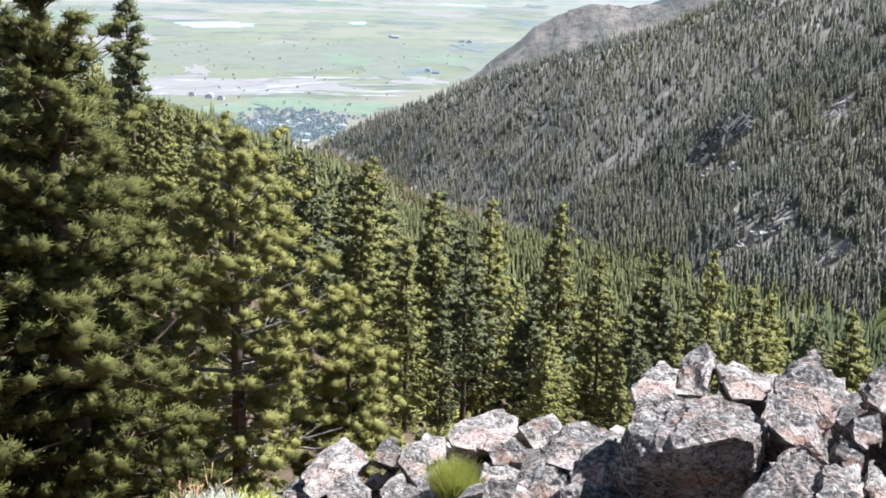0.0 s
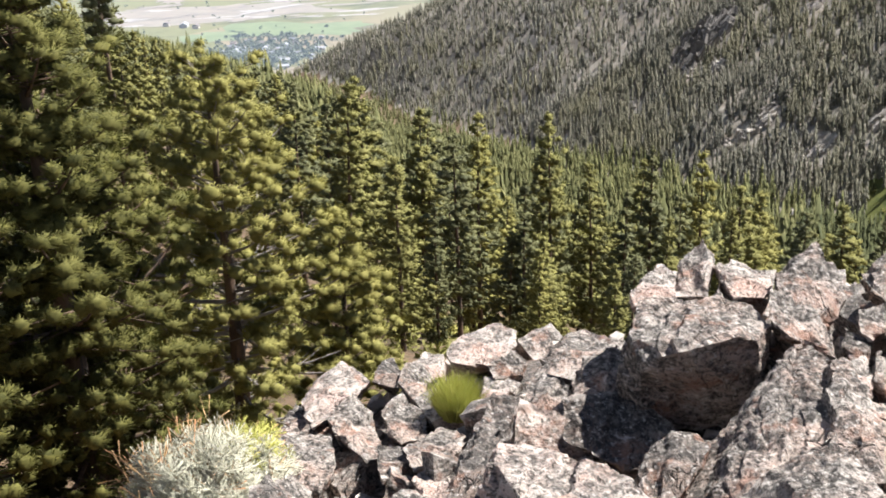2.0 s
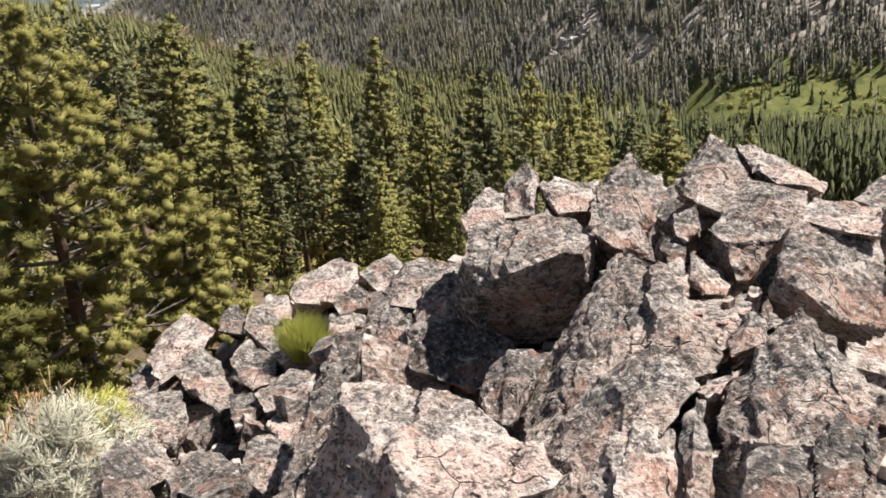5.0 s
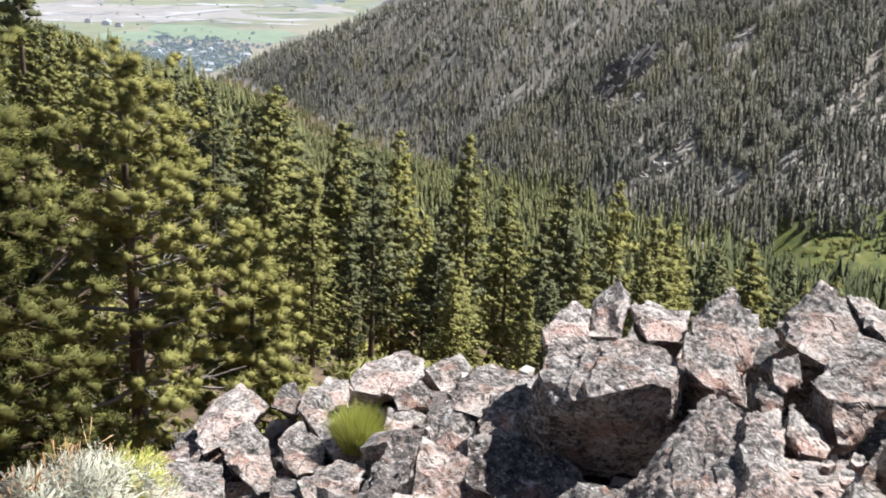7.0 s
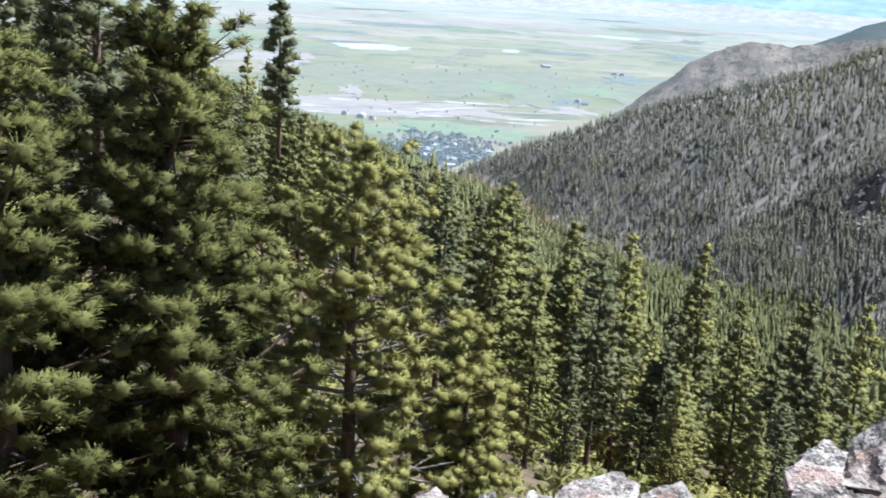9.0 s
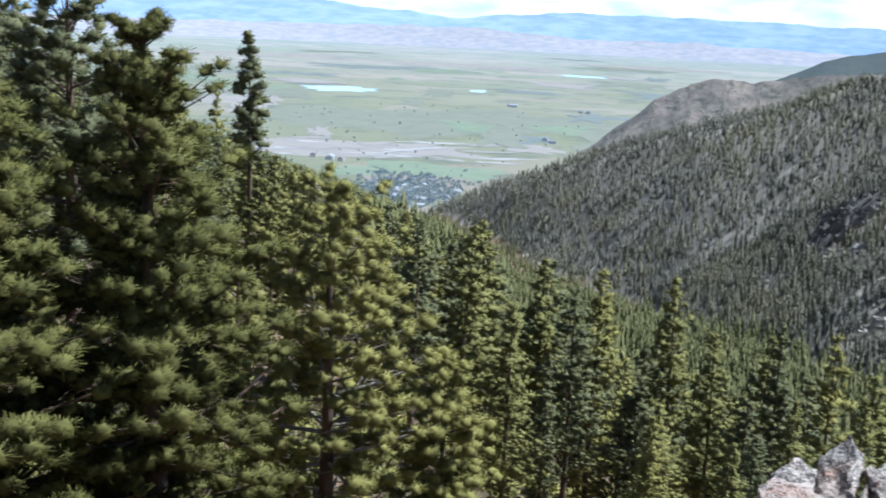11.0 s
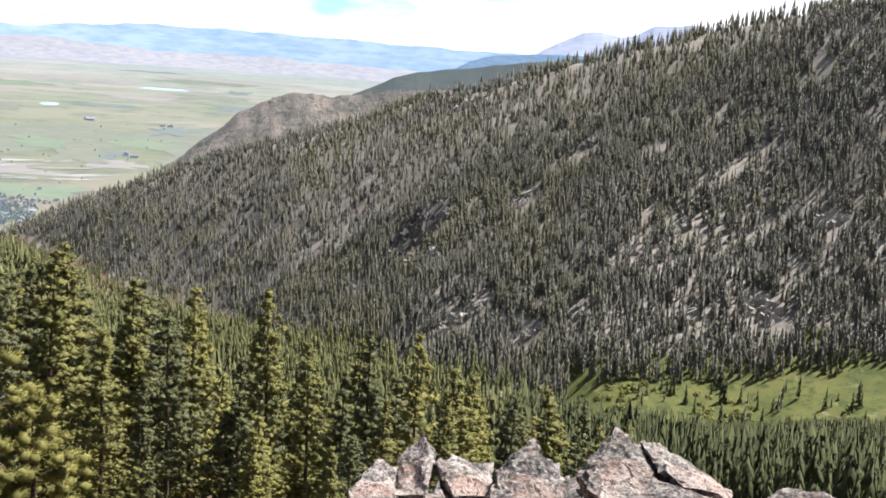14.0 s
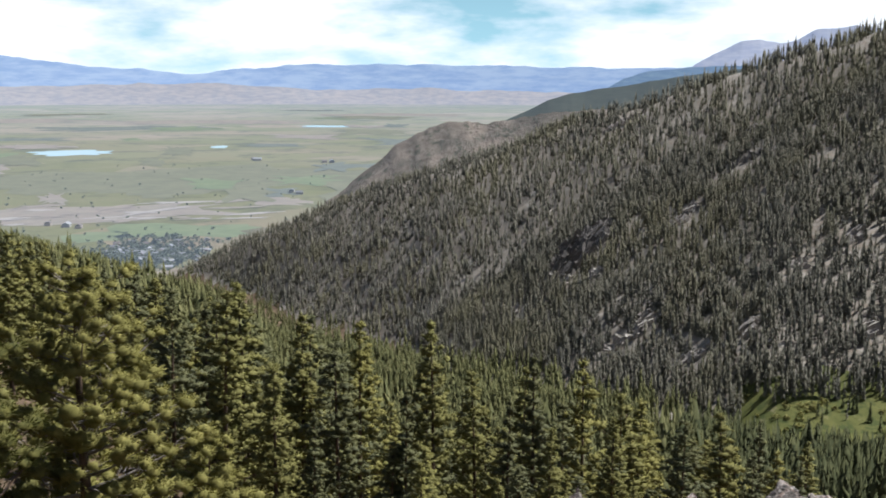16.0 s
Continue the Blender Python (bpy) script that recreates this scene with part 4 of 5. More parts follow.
# ---- the rock outcrop ----
def boulder(place, corners, back, seed, material, label="", sink=0.12, fine=0.0):
    """An angular boulder: flat faces between its corners, split away behind, chipped along its edges and gritty."""
    r = random.Random(seed)
    away = math.hypot(place[0], place[1])
    fine = fine or max(0.016, away * 0.0046)
    behind = Vector((place[0], place[1], 0)).normalized()
    corners = [Vector(q) for q in corners]
    bm = bmesh.new()
    for q in corners:
        bm.verts.new(q)
        bm.verts.new(q * 0.8 + behind * back * r.uniform(0.8, 1.1) - Vector((0, 0, sink + back * r.uniform(0.35, 0.6))))
    hull = bmesh.ops.convex_hull(bm, input=bm.verts[:])
    bmesh.ops.delete(bm, geom=[q for q in bm.verts if not q.link_faces], context="VERTS")
    size = (max(q.length for q in corners) + back) * 0.8
    for _ in range(8):
        long = [e for e in bm.edges if e.calc_length() > fine * 1.6]
        if not long or len(bm.verts) > 14000:
            break
        bmesh.ops.subdivide_edges(bm, edges=long, cuts=1, use_grid_fill=False)
        bmesh.ops.triangulate(bm, faces=[f for f in bm.faces if len(f.verts) > 3])
    bm.normal_update()
    off = Vector((seed * 3.1, seed * 1.7, seed * 0.9))
    dip = Vector((0.75, -0.2, 0.62)).normalized()
    moves = []
    for q in bm.verts:
        p = q.co + off
        split = p.dot(dip) + 0.05 * noise.noise(p * 5)
        leaf = noise.noise(Vector((math.floor(split * 15) * 7.3, p.x * 1.6, p.z * 1.6)))      # thin leaves of rock broken back unevenly
        d = noise.voronoi(Vector((p.x * 5.5, p.y * 5.5, p.z * 8.0)))[0]
        chip = max(-1.0, -0.35 / (0.1 + d[1] - d[0])) * 0.35
        moves.append(q.normal * (0.05 * leaf * min(1, size) + 0.045 * chip + 0.02 * min(1, 1.6 * size) * noise.noise(p * 3.4) + 0.015 * noise.noise(p * 8) + 0.016 * noise.noise(p * 17) + 0.010 * noise.noise(p * 34)))
    for q, m in zip(bm.verts, moves):
        q.co += m
    me = bpy.data.meshes.new("boulder")
    bm.to_mesh(me)
    bm.free()
    me.materials.append(material)
    me.polygons.foreach_set("use_smooth", [True] * len(me.polygons))
    me.set_sharp_from_angle(angle=radians(20))
    ob = new("boulder", me)
    ob.location = place
    return tagged(ob, label or "angular lichened grey and pink boulder", "rock", group="boulders of the outcrop")


boulder((0.57, 4.75, -2.11), [(-0.24, 0.36, 0.12), (-0.05, 0.44, 0.10), (0.29, 0.39, 0.10), (0.37, 0.10, 0.10), (-0.31, -0.03, 0.10), (-0.26, -0.22, 0.04), (-0.14, -0.27, 0.11), (-0.00, -0.30, 0.17), (0.15, -0.26, 0.20), (0.26, -0.17, 0.14), (-0.34, 0.03, -0.19), (-0.25, -0.02, -0.42), (0.19, 0.00, -0.38), (0.32, -0.04, -0.21)],
        0.55, 3, ROCK, 'large boulder with a dark overhanging face')
# added block of dark rock colour in place of the shade below the overhang
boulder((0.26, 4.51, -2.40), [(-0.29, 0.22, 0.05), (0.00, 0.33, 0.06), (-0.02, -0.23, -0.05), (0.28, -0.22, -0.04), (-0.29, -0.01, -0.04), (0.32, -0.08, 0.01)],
        0.30, 4, ROCK_DARK, 'dark block standing for the shade under an overhanging boulder')
boulder((0.44, 5.38, -2.04), [(-0.13, -0.08, -0.01), (-0.06, 0.09, 0.02), (0.06, 0.19, 0.04), (0.14, 0.17, 0.01), (0.11, -0.16, -0.02), (-0.12, -0.21, -0.04)],
        0.30, 5, ROCK_PALE, "knobbly pale boulder on the outcrop's crest")
boulder((0.67, 5.56, -2.01), [(-0.10, 0.03, -0.04), (-0.00, 0.21, 0.03), (0.06, 0.27, 0.07), (0.12, 0.19, 0.00), (0.06, -0.12, 0.04), (0.02, -0.31, -0.05), (-0.16, -0.29, -0.05)],
        0.30, 6, ROCK, "pointed grey boulder on the outcrop's crest")
boulder((0.90, 5.37, -2.00), [(-0.17, 0.09, 0.05), (-0.04, 0.31, -0.01), (0.15, 0.12, -0.01), (0.13, -0.05, -0.01), (0.05, -0.20, -0.02), (-0.12, -0.27, 0.01)],
        0.25, 7, ROCK_PALE, 'pale sunlit slab leaning on a pointed boulder')
boulder((1.17, 5.20, -1.95), [(-0.18, 0.11, 0.01), (-0.06, 0.21, 0.04), (0.07, 0.26, 0.13), (0.09, 0.19, 0.09), (0.15, 0.05, -0.00), (0.15, -0.05, -0.06), (0.04, -0.19, -0.05), (-0.19, -0.10, 0.02), (0.05, -0.23, -0.14), (-0.13, -0.25, -0.04)],
        0.30, 8, ROCK, 'pointed grey boulder with dark lichen')
boulder((1.05, 4.87, -2.00), [(-0.11, 0.18, 0.08), (0.02, 0.21, 0.07), (0.17, 0.00, -0.05), (0.15, -0.14, -0.13), (-0.08, -0.19, -0.00), (-0.16, -0.05, 0.03)],
        0.30, 9, ROCK, '')
boulder((1.68, 5.44, -1.95), [(-0.22, 0.05, -0.06), (-0.03, 0.20, 0.05), (0.05, 0.25, 0.09), (0.14, 0.23, 0.05), (0.23, 0.15, 0.00), (0.15, -0.17, -0.02), (-0.07, -0.45, -0.08), (-0.25, -0.26, -0.03)],
        0.40, 10, ROCK, "broad grey boulder on the outcrop's crest")
boulder((2.05, 5.39, -1.98), [(-0.18, 0.34, 0.05), (-0.07, 0.30, 0.04), (0.06, 0.23, -0.02), (0.20, 0.10, -0.06), (0.24, 0.00, -0.09), (0.15, -0.19, -0.08), (0.00, -0.31, 0.03), (-0.16, -0.29, 0.04), (-0.24, -0.18, 0.10)],
        0.40, 11, ROCK_PALE, 'long pink-topped boulder sloping to one side')
boulder((1.80, 4.90, -1.95), [(-0.03, 0.31, 0.03), (0.08, 0.18, 0.03), (0.26, 0.18, -0.01), (0.06, -0.31, 0.02), (-0.10, -0.33, -0.04), (-0.26, -0.03, -0.03)],
        0.40, 12, ROCK, '')
boulder((1.56, 4.62, -2.00), [(-0.14, 0.12, 0.03), (0.01, 0.30, 0.03), (0.23, 0.22, 0.03), (0.15, -0.08, 0.03), (-0.03, -0.22, -0.10), (-0.10, -0.23, -0.08), (-0.13, -0.10, 0.06)],
        0.30, 13, ROCK, 'tan faceted boulder wedged in the outcrop')
boulder((1.38, 4.89, -2.01), [(-0.05, 0.10, 0.03), (0.10, 0.17, 0.04), (0.06, -0.07, -0.01), (-0.03, -0.11, -0.04), (-0.08, -0.09, -0.02)],
        0.25, 14, ROCK, 'pink block wedged between boulders')
boulder((1.27, 4.75, -2.07), [(-0.02, 0.13, 0.05), (0.09, 0.04, 0.02), (0.04, -0.10, -0.03), (-0.05, -0.08, -0.05), (-0.07, 0.01, 0.01)],
        0.25, 15, ROCK_DARK, '')
boulder((1.35, 4.41, -2.06), [(-0.04, 0.18, 0.07), (0.08, 0.11, -0.01), (0.12, 0.01, -0.04), (0.04, -0.13, -0.03), (-0.07, -0.14, -0.01), (-0.12, -0.04, 0.02)],
        0.20, 16, ROCK_PALE, 'pink wedge of rock between larger boulders')
boulder((1.20, 4.39, -2.03), [(-0.02, 0.11, -0.00), (0.05, 0.15, 0.01), (0.06, 0.02, -0.00), (0.01, -0.15, -0.03), (-0.09, -0.13, 0.02)],
        0.20, 17, ROCK_PALE, '')
boulder((1.62, 3.96, -1.84), [(-0.02, 0.22, 0.09), (0.08, 0.30, 0.09), (0.39, 0.25, 0.03), (0.16, -0.34, -0.13), (-0.01, -0.29, -0.08), (-0.12, -0.19, 0.02), (-0.18, -0.04, 0.02), (-0.20, -0.03, -0.08), (-0.10, 0.12, 0.04)],
        0.35, 18, ROCK, "dark squared boulder at the outcrop's edge")
boulder((1.87, 4.35, -1.79), [(-0.10, 0.15, -0.02), (0.01, 0.28, -0.02), (0.28, 0.15, -0.04), (0.06, -0.31, 0.03), (-0.09, -0.24, 0.04), (-0.16, -0.04, 0.01)],
        0.25, 19, ROCK_PALE, 'pink slab lying on a dark boulder')
boulder((0.82, 3.81, -1.96), [(0.09, 0.55, 0.10), (0.16, 0.54, 0.11), (0.25, 0.44, 0.07), (0.34, -0.17, -0.02), (0.26, -0.36, 0.03), (0.14, -0.50, 0.09), (0.17, 0.25, 0.10), (0.20, -0.24, 0.09), (-0.02, 0.48, -0.04), (-0.17, 0.32, -0.13), (-0.35, 0.09, -0.16), (-0.47, -0.16, -0.19), (-0.44, -0.58, -0.10), (-0.17, -0.65, 0.05)],
        0.40, 20, ROCK, 'tilted grey-brown slab speckled with lichen')
boulder((0.37, 3.66, -2.02), [(-0.13, -0.04, -0.03), (-0.05, 0.15, 0.02), (-0.01, 0.21, 0.02), (0.12, 0.23, -0.02), (0.17, 0.17, -0.01), (0.06, -0.13, 0.03), (-0.04, -0.32, 0.01), (-0.12, -0.27, -0.01)],
        0.30, 21, ROCK_DARK, 'dark lichened block beside a tilted slab')
boulder((0.65, 3.14, -1.85), [(0.18, 0.28, 0.09), (0.20, 0.26, 0.08), (0.24, 0.16, 0.08), (0.27, 0.03, 0.06), (0.14, -0.10, 0.05), (0.10, 0.29, 0.01), (-0.04, 0.28, -0.06), (-0.14, 0.17, -0.11), (-0.26, 0.02, -0.12), (-0.30, -0.23, -0.13), (-0.00, -0.20, 0.08), (-0.12, -0.52, 0.06), (-0.27, -0.46, -0.09)],
        0.35, 22, ROCK, 'steep grey slab beside darker boulders')
boulder((0.68, 2.82, -1.79), [(-0.03, 0.13, 0.03), (0.03, 0.25, 0.04), (0.11, 0.23, -0.00), (0.10, 0.17, -0.01), (0.09, -0.05, -0.04), (0.02, -0.29, -0.05), (-0.19, -0.33, 0.00), (-0.12, -0.10, 0.02)],
        0.30, 23, ROCK_PALE, 'cream broken slab with a cracked face')
boulder((0.81, 2.78, -1.77), [(-0.04, 0.12, -0.03), (0.06, 0.25, 0.03), (0.08, 0.23, 0.02), (0.06, 0.11, 0.01), (-0.00, -0.15, -0.02), (-0.04, -0.27, -0.02), (-0.10, -0.28, -0.01), (-0.02, 0.01, 0.02)],
        0.15, 24, ROCK, 'thin upright splinter of grey rock')
boulder((1.00, 3.23, -1.84), [(-0.08, -0.03, 0.00), (0.00, 0.10, -0.04), (0.13, 0.12, -0.03), (0.02, -0.05, 0.03), (-0.07, -0.14, 0.04)],
        0.15, 25, ROCK_PALE, '')
boulder((1.17, 3.07, -1.79), [(0.19, 0.39, 0.11), (0.21, 0.38, 0.10), (0.26, 0.12, 0.04), (0.28, -0.07, -0.00), (0.07, 0.31, 0.05), (-0.02, 0.25, -0.01), (-0.16, 0.08, -0.06), (-0.23, -0.03, -0.08), (0.02, -0.02, 0.05), (-0.19, -0.23, -0.01), (-0.05, -0.30, 0.01), (0.09, -0.39, 0.07), (-0.27, -0.22, -0.18), (-0.20, -0.29, -0.09)],
        0.40, 26, ROCK, 'pink-topped boulder with dark sides')
boulder((1.28, 3.72, -1.93), [(-0.08, 0.04, -0.02), (0.04, 0.13, -0.00), (0.07, 0.13, 0.02), (0.07, 0.00, 0.01), (0.03, -0.11, 0.00), (-0.13, -0.18, -0.01)],
        0.25, 27, ROCK, '')
boulder((0.95, 2.56, -1.71), [(-0.04, 0.09, -0.00), (0.05, 0.17, -0.01), (0.14, 0.15, -0.02), (0.13, 0.07, -0.01), (0.01, -0.25, 0.03), (-0.18, -0.19, 0.00), (-0.12, -0.04, 0.01)],
        0.30, 28, ROCK_DARK, '')
boulder((1.13, 2.56, -1.67), [(-0.05, 0.11, -0.00), (0.08, 0.24, -0.01), (0.19, 0.19, 0.01), (-0.04, -0.30, 0.01), (-0.18, -0.25, -0.01)],
        0.30, 29, ROCK_DARK, '')
boulder((0.01, 3.02, -1.84), [(-0.24, 0.30, 0.09), (-0.15, 0.36, 0.07), (-0.06, 0.30, 0.05), (0.13, 0.25, 0.04), (0.19, 0.18, 0.04), (0.22, 0.09, 0.03), (0.28, 0.03, 0.02), (0.36, -0.06, 0.01), (0.39, -0.22, 0.01), (0.36, -0.27, 0.02), (0.22, -0.34, 0.03), (-0.01, -0.39, 0.03), (-0.26, 0.20, 0.09), (-0.10, -0.13, 0.09), (-0.01, -0.30, 0.06), (-0.33, 0.18, -0.09), (-0.40, 0.09, -0.20), (-0.42, -0.02, -0.28), (-0.18, -0.26, -0.11)],
        0.30, 30, ROCK_PALE, 'low pink sunlit boulder near the viewpoint')
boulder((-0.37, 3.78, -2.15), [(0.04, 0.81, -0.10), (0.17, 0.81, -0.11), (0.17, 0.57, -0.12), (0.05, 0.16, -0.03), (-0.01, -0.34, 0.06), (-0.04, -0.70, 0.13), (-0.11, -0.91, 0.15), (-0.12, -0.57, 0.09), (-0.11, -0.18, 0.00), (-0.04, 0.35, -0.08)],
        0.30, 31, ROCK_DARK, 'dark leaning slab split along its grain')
boulder((-0.54, 6.70, -3.02), [(-0.25, -0.09, -0.03), (-0.17, 0.10, 0.00), (0.04, 0.30, 0.03), (0.11, 0.31, 0.05), (0.22, 0.19, 0.01), (0.23, -0.03, 0.01), (0.08, -0.24, -0.05), (-0.06, -0.29, -0.02), (-0.20, -0.25, -0.02)],
        0.40, 32, ROCK_PALE, 'rounded pale grey boulder on the outcrop')
# dark piece put in for the shaded underside of the rounded pale boulder
boulder((-0.36, 6.50, -3.07), [(-0.17, 0.02, 0.00), (0.04, 0.17, 0.05), (0.11, 0.09, -0.01), (0.11, -0.09, -0.04), (-0.09, -0.19, 0.00)],
        0.30, 33, ROCK_DARK, '')
boulder((0.10, 5.84, -2.65), [(-0.25, 0.08, -0.08), (-0.10, 0.23, -0.00), (0.02, 0.34, -0.00), (0.12, 0.24, 0.02), (0.23, 0.12, 0.02), (0.21, -0.28, 0.00), (-0.02, -0.43, 0.02), (-0.21, -0.32, 0.02)],
        0.40, 34, ROCK, '')
boulder((-0.09, 5.32, -2.66), [(-0.14, 0.18, -0.01), (-0.02, 0.42, 0.01), (0.10, 0.21, 0.02), (0.13, -0.13, 0.03), (0.05, -0.34, -0.03), (-0.12, -0.34, -0.02)],
        0.30, 35, ROCK, 'pink and grey boulder streaked with lichen')
boulder((0.18, 5.15, -2.42), [(-0.17, 0.01, -0.07), (-0.09, 0.16, 0.01), (0.09, 0.28, 0.04), (0.16, -0.05, 0.06), (0.12, -0.19, 0.01), (-0.12, -0.21, -0.06)],
        0.30, 36, ROCK, '')
boulder((-0.44, 6.21, -3.10), [(-0.10, -0.05, -0.01), (-0.08, 0.18, 0.00), (0.01, 0.29, -0.03), (0.12, 0.09, 0.01), (0.11, -0.13, 0.02), (-0.04, -0.38, 0.01)],
        0.25, 37, ROCK_PALE, 'small bright white rock beside the grass tuft')
boulder((-1.24, 5.74, -3.10), [(-0.12, 0.18, 0.03), (-0.06, 0.37, 0.02), (0.07, 0.19, -0.03), (0.25, -0.21, -0.08), (0.15, -0.43, -0.01), (-0.10, -0.16, 0.04), (-0.19, 0.05, 0.03)],
        0.30, 38, ROCK, 'pink and grey boulder streaked with lichen')
boulder((-0.96, 5.84, -3.13), [(-0.17, 0.11, 0.01), (-0.07, 0.36, 0.00), (0.13, 0.15, -0.02), (0.16, -0.10, -0.05), (0.03, -0.31, 0.02), (-0.08, -0.20, 0.04)],
        0.30, 39, ROCK, '')
boulder((-1.51, 6.43, -3.24), [(-0.21, -0.13, -0.03), (-0.17, 0.13, -0.01), (-0.03, 0.40, 0.01), (0.06, 0.35, -0.04), (0.21, 0.21, -0.04), (0.16, -0.34, 0.05), (-0.02, -0.62, 0.05)],
        0.35, 40, ROCK_PALE, 'pale boulder at the brink of the slope')
boulder((-0.97, 6.58, -3.24), [(-0.14, -0.10, 0.04), (-0.13, 0.24, 0.02), (-0.03, 0.35, -0.01), (0.11, 0.12, -0.06), (0.15, -0.20, -0.02), (0.04, -0.41, 0.03)],
        0.30, 41, ROCK, 'boulder with a yellow lichen crust')
boulder((-1.20, 6.73, -3.26), [(-0.09, -0.19, 0.02), (-0.10, 0.14, -0.00), (-0.01, 0.27, -0.01), (0.10, 0.06, -0.02), (0.10, -0.27, 0.01)],
        0.30, 42, ROCK_DARK, '')
boulder((-0.97, 7.04, -3.36), [(-0.13, -0.05, 0.02), (-0.06, 0.28, -0.02), (0.09, 0.19, -0.01), (0.14, -0.15, -0.02), (-0.03, -0.26, 0.02)],
        0.30, 43, ROCK_PALE, '')
boulder((-0.95, 4.17, -2.72), [(-0.18, 0.11, 0.01), (-0.09, 0.34, -0.05), (0.10, 0.25, -0.06), (0.14, 0.04, -0.02), (0.12, -0.36, 0.04), (-0.10, -0.39, 0.08)],
        0.30, 44, ROCK_DARK, 'dark boulder spotted with white lichen')
boulder((-1.28, 4.51, -2.79), [(-0.13, 0.14, 0.01), (-0.11, 0.34, -0.06), (0.03, 0.24, -0.10), (0.19, -0.15, -0.00), (0.06, -0.38, 0.08), (-0.04, -0.17, 0.07)],
        0.30, 45, ROCK, '')
boulder((-1.38, 5.06, -2.94), [(-0.26, 0.03, 0.01), (-0.19, 0.27, -0.03), (0.04, 0.52, -0.12), (0.21, -0.13, 0.02), (0.18, -0.37, 0.04), (0.01, -0.34, 0.07)],
        0.30, 46, ROCK, '')
boulder((-0.69, 4.26, -2.69), [(-0.12, -0.15, 0.06), (-0.10, 0.22, -0.03), (-0.03, 0.32, -0.07), (0.10, 0.23, -0.07), (0.10, -0.20, 0.02), (0.04, -0.41, 0.10)],
        0.30, 47, ROCK, '')
boulder((-0.70, 5.31, -2.97), [(-0.18, -0.04, 0.01), (-0.02, 0.30, -0.05), (0.15, 0.21, -0.04), (0.14, -0.11, 0.02), (-0.08, -0.36, 0.05)],
        0.30, 48, ROCK, '')
boulder((-0.64, 4.77, -2.84), [(-0.13, -0.01, -0.00), (-0.07, 0.21, -0.05), (0.06, 0.23, -0.05), (0.11, -0.08, 0.02), (0.03, -0.36, 0.08)],
        0.25, 49, ROCK_PALE, '')
boulder((-1.29, 4.15, -2.65), [(-0.14, 0.20, 0.01), (-0.12, 0.42, -0.04), (0.08, 0.12, -0.04), (0.20, -0.37, 0.02), (-0.02, -0.37, 0.04)],
        0.30, 50, ROCK_DARK, '')
boulder((-0.93, 5.17, -2.98), [(-0.12, 0.26, -0.05), (0.03, 0.27, -0.07), (0.12, -0.03, -0.01), (0.02, -0.35, 0.08), (-0.05, -0.15, 0.04)],
        0.25, 51, ROCK_DARK, '')
boulder((-1.70, 6.19, -3.34), [(-0.15, 0.13, -0.05), (-0.11, 0.32, -0.05), (0.06, 0.20, -0.04), (0.19, -0.30, 0.06), (0.01, -0.34, 0.08)],
        0.25, 52, ROCK, '')
boulder((1.27, 4.01, -2.04), [(-0.09, 0.27, -0.06), (0.25, 0.34, -0.05), (0.11, -0.20, 0.04), (-0.11, -0.33, 0.04), (-0.16, -0.08, 0.02)],
        0.25, 53, ROCK_PALE, 'pale broken ledge in a gap between boulders')
boulder((1.20, 4.09, -2.03), [(-0.05, -0.00, -0.00), (0.00, 0.09, -0.01), (0.05, 0.08, -0.02), (0.04, -0.03, 0.01), (-0.00, -0.08, 0.01), (-0.04, -0.07, 0.01)],
        0.12, 54, ROCK_PALE, 'small pale block in a gap between boulders')
boulder((1.26, 3.96, -2.02), [(-0.04, -0.00, -0.00), (0.01, 0.09, -0.02), (0.05, 0.08, -0.02), (0.03, -0.02, 0.01), (-0.01, -0.08, 0.02), (-0.04, -0.06, 0.02)],
        0.12, 55, ROCK_PALE, 'small pale block in a gap between boulders')
boulder((1.38, 4.04, -2.02), [(-0.05, -0.00, -0.00), (0.01, 0.09, -0.01), (0.05, 0.08, -0.01), (0.04, -0.03, 0.01), (-0.01, -0.08, 0.01), (-0.05, -0.07, 0.01)],
        0.12, 56, ROCK_PALE, 'small pale block in a gap between boulders')
boulder((1.47, 4.18, -2.03), [(-0.04, -0.00, -0.00), (0.01, 0.09, -0.01), (0.05, 0.08, -0.01), (0.03, -0.02, 0.01), (-0.01, -0.08, 0.01), (-0.04, -0.07, 0.01)],
        0.12, 57, ROCK_PALE, 'small pale block in a gap between boulders')
boulder((1.17, 3.82, -2.00), [(-0.04, -0.00, -0.00), (0.01, 0.09, -0.02), (0.05, 0.08, -0.02), (0.04, -0.02, 0.01), (-0.01, -0.08, 0.02), (-0.04, -0.06, 0.02)],
        0.12, 58, ROCK_PALE, 'small pale block in a gap between boulders')
boulder((1.34, 4.16, -2.04), [(-0.04, -0.00, -0.00), (0.01, 0.09, -0.02), (0.05, 0.07, -0.02), (0.03, -0.02, 0.01), (-0.01, -0.07, 0.02), (-0.04, -0.06, 0.02)],
        0.12, 59, ROCK_PALE, 'small pale block in a gap between boulders')
boulder((1.12, 4.12, -2.03), [(-0.03, -0.01, -0.00), (0.01, 0.09, -0.01), (0.04, 0.08, -0.01), (0.03, -0.02, 0.00), (-0.01, -0.08, 0.01), (-0.04, -0.07, 0.01)],
        0.12, 60, ROCK_PALE, 'small pale block in a gap between boulders')
boulder((1.27, 3.76, -1.98), [(-0.04, -0.00, -0.00), (0.01, 0.09, -0.02), (0.05, 0.08, -0.02), (0.03, -0.02, 0.01), (-0.01, -0.08, 0.02), (-0.04, -0.06, 0.02)],
        0.12, 61, ROCK_PALE, 'small pale block in a gap between boulders')


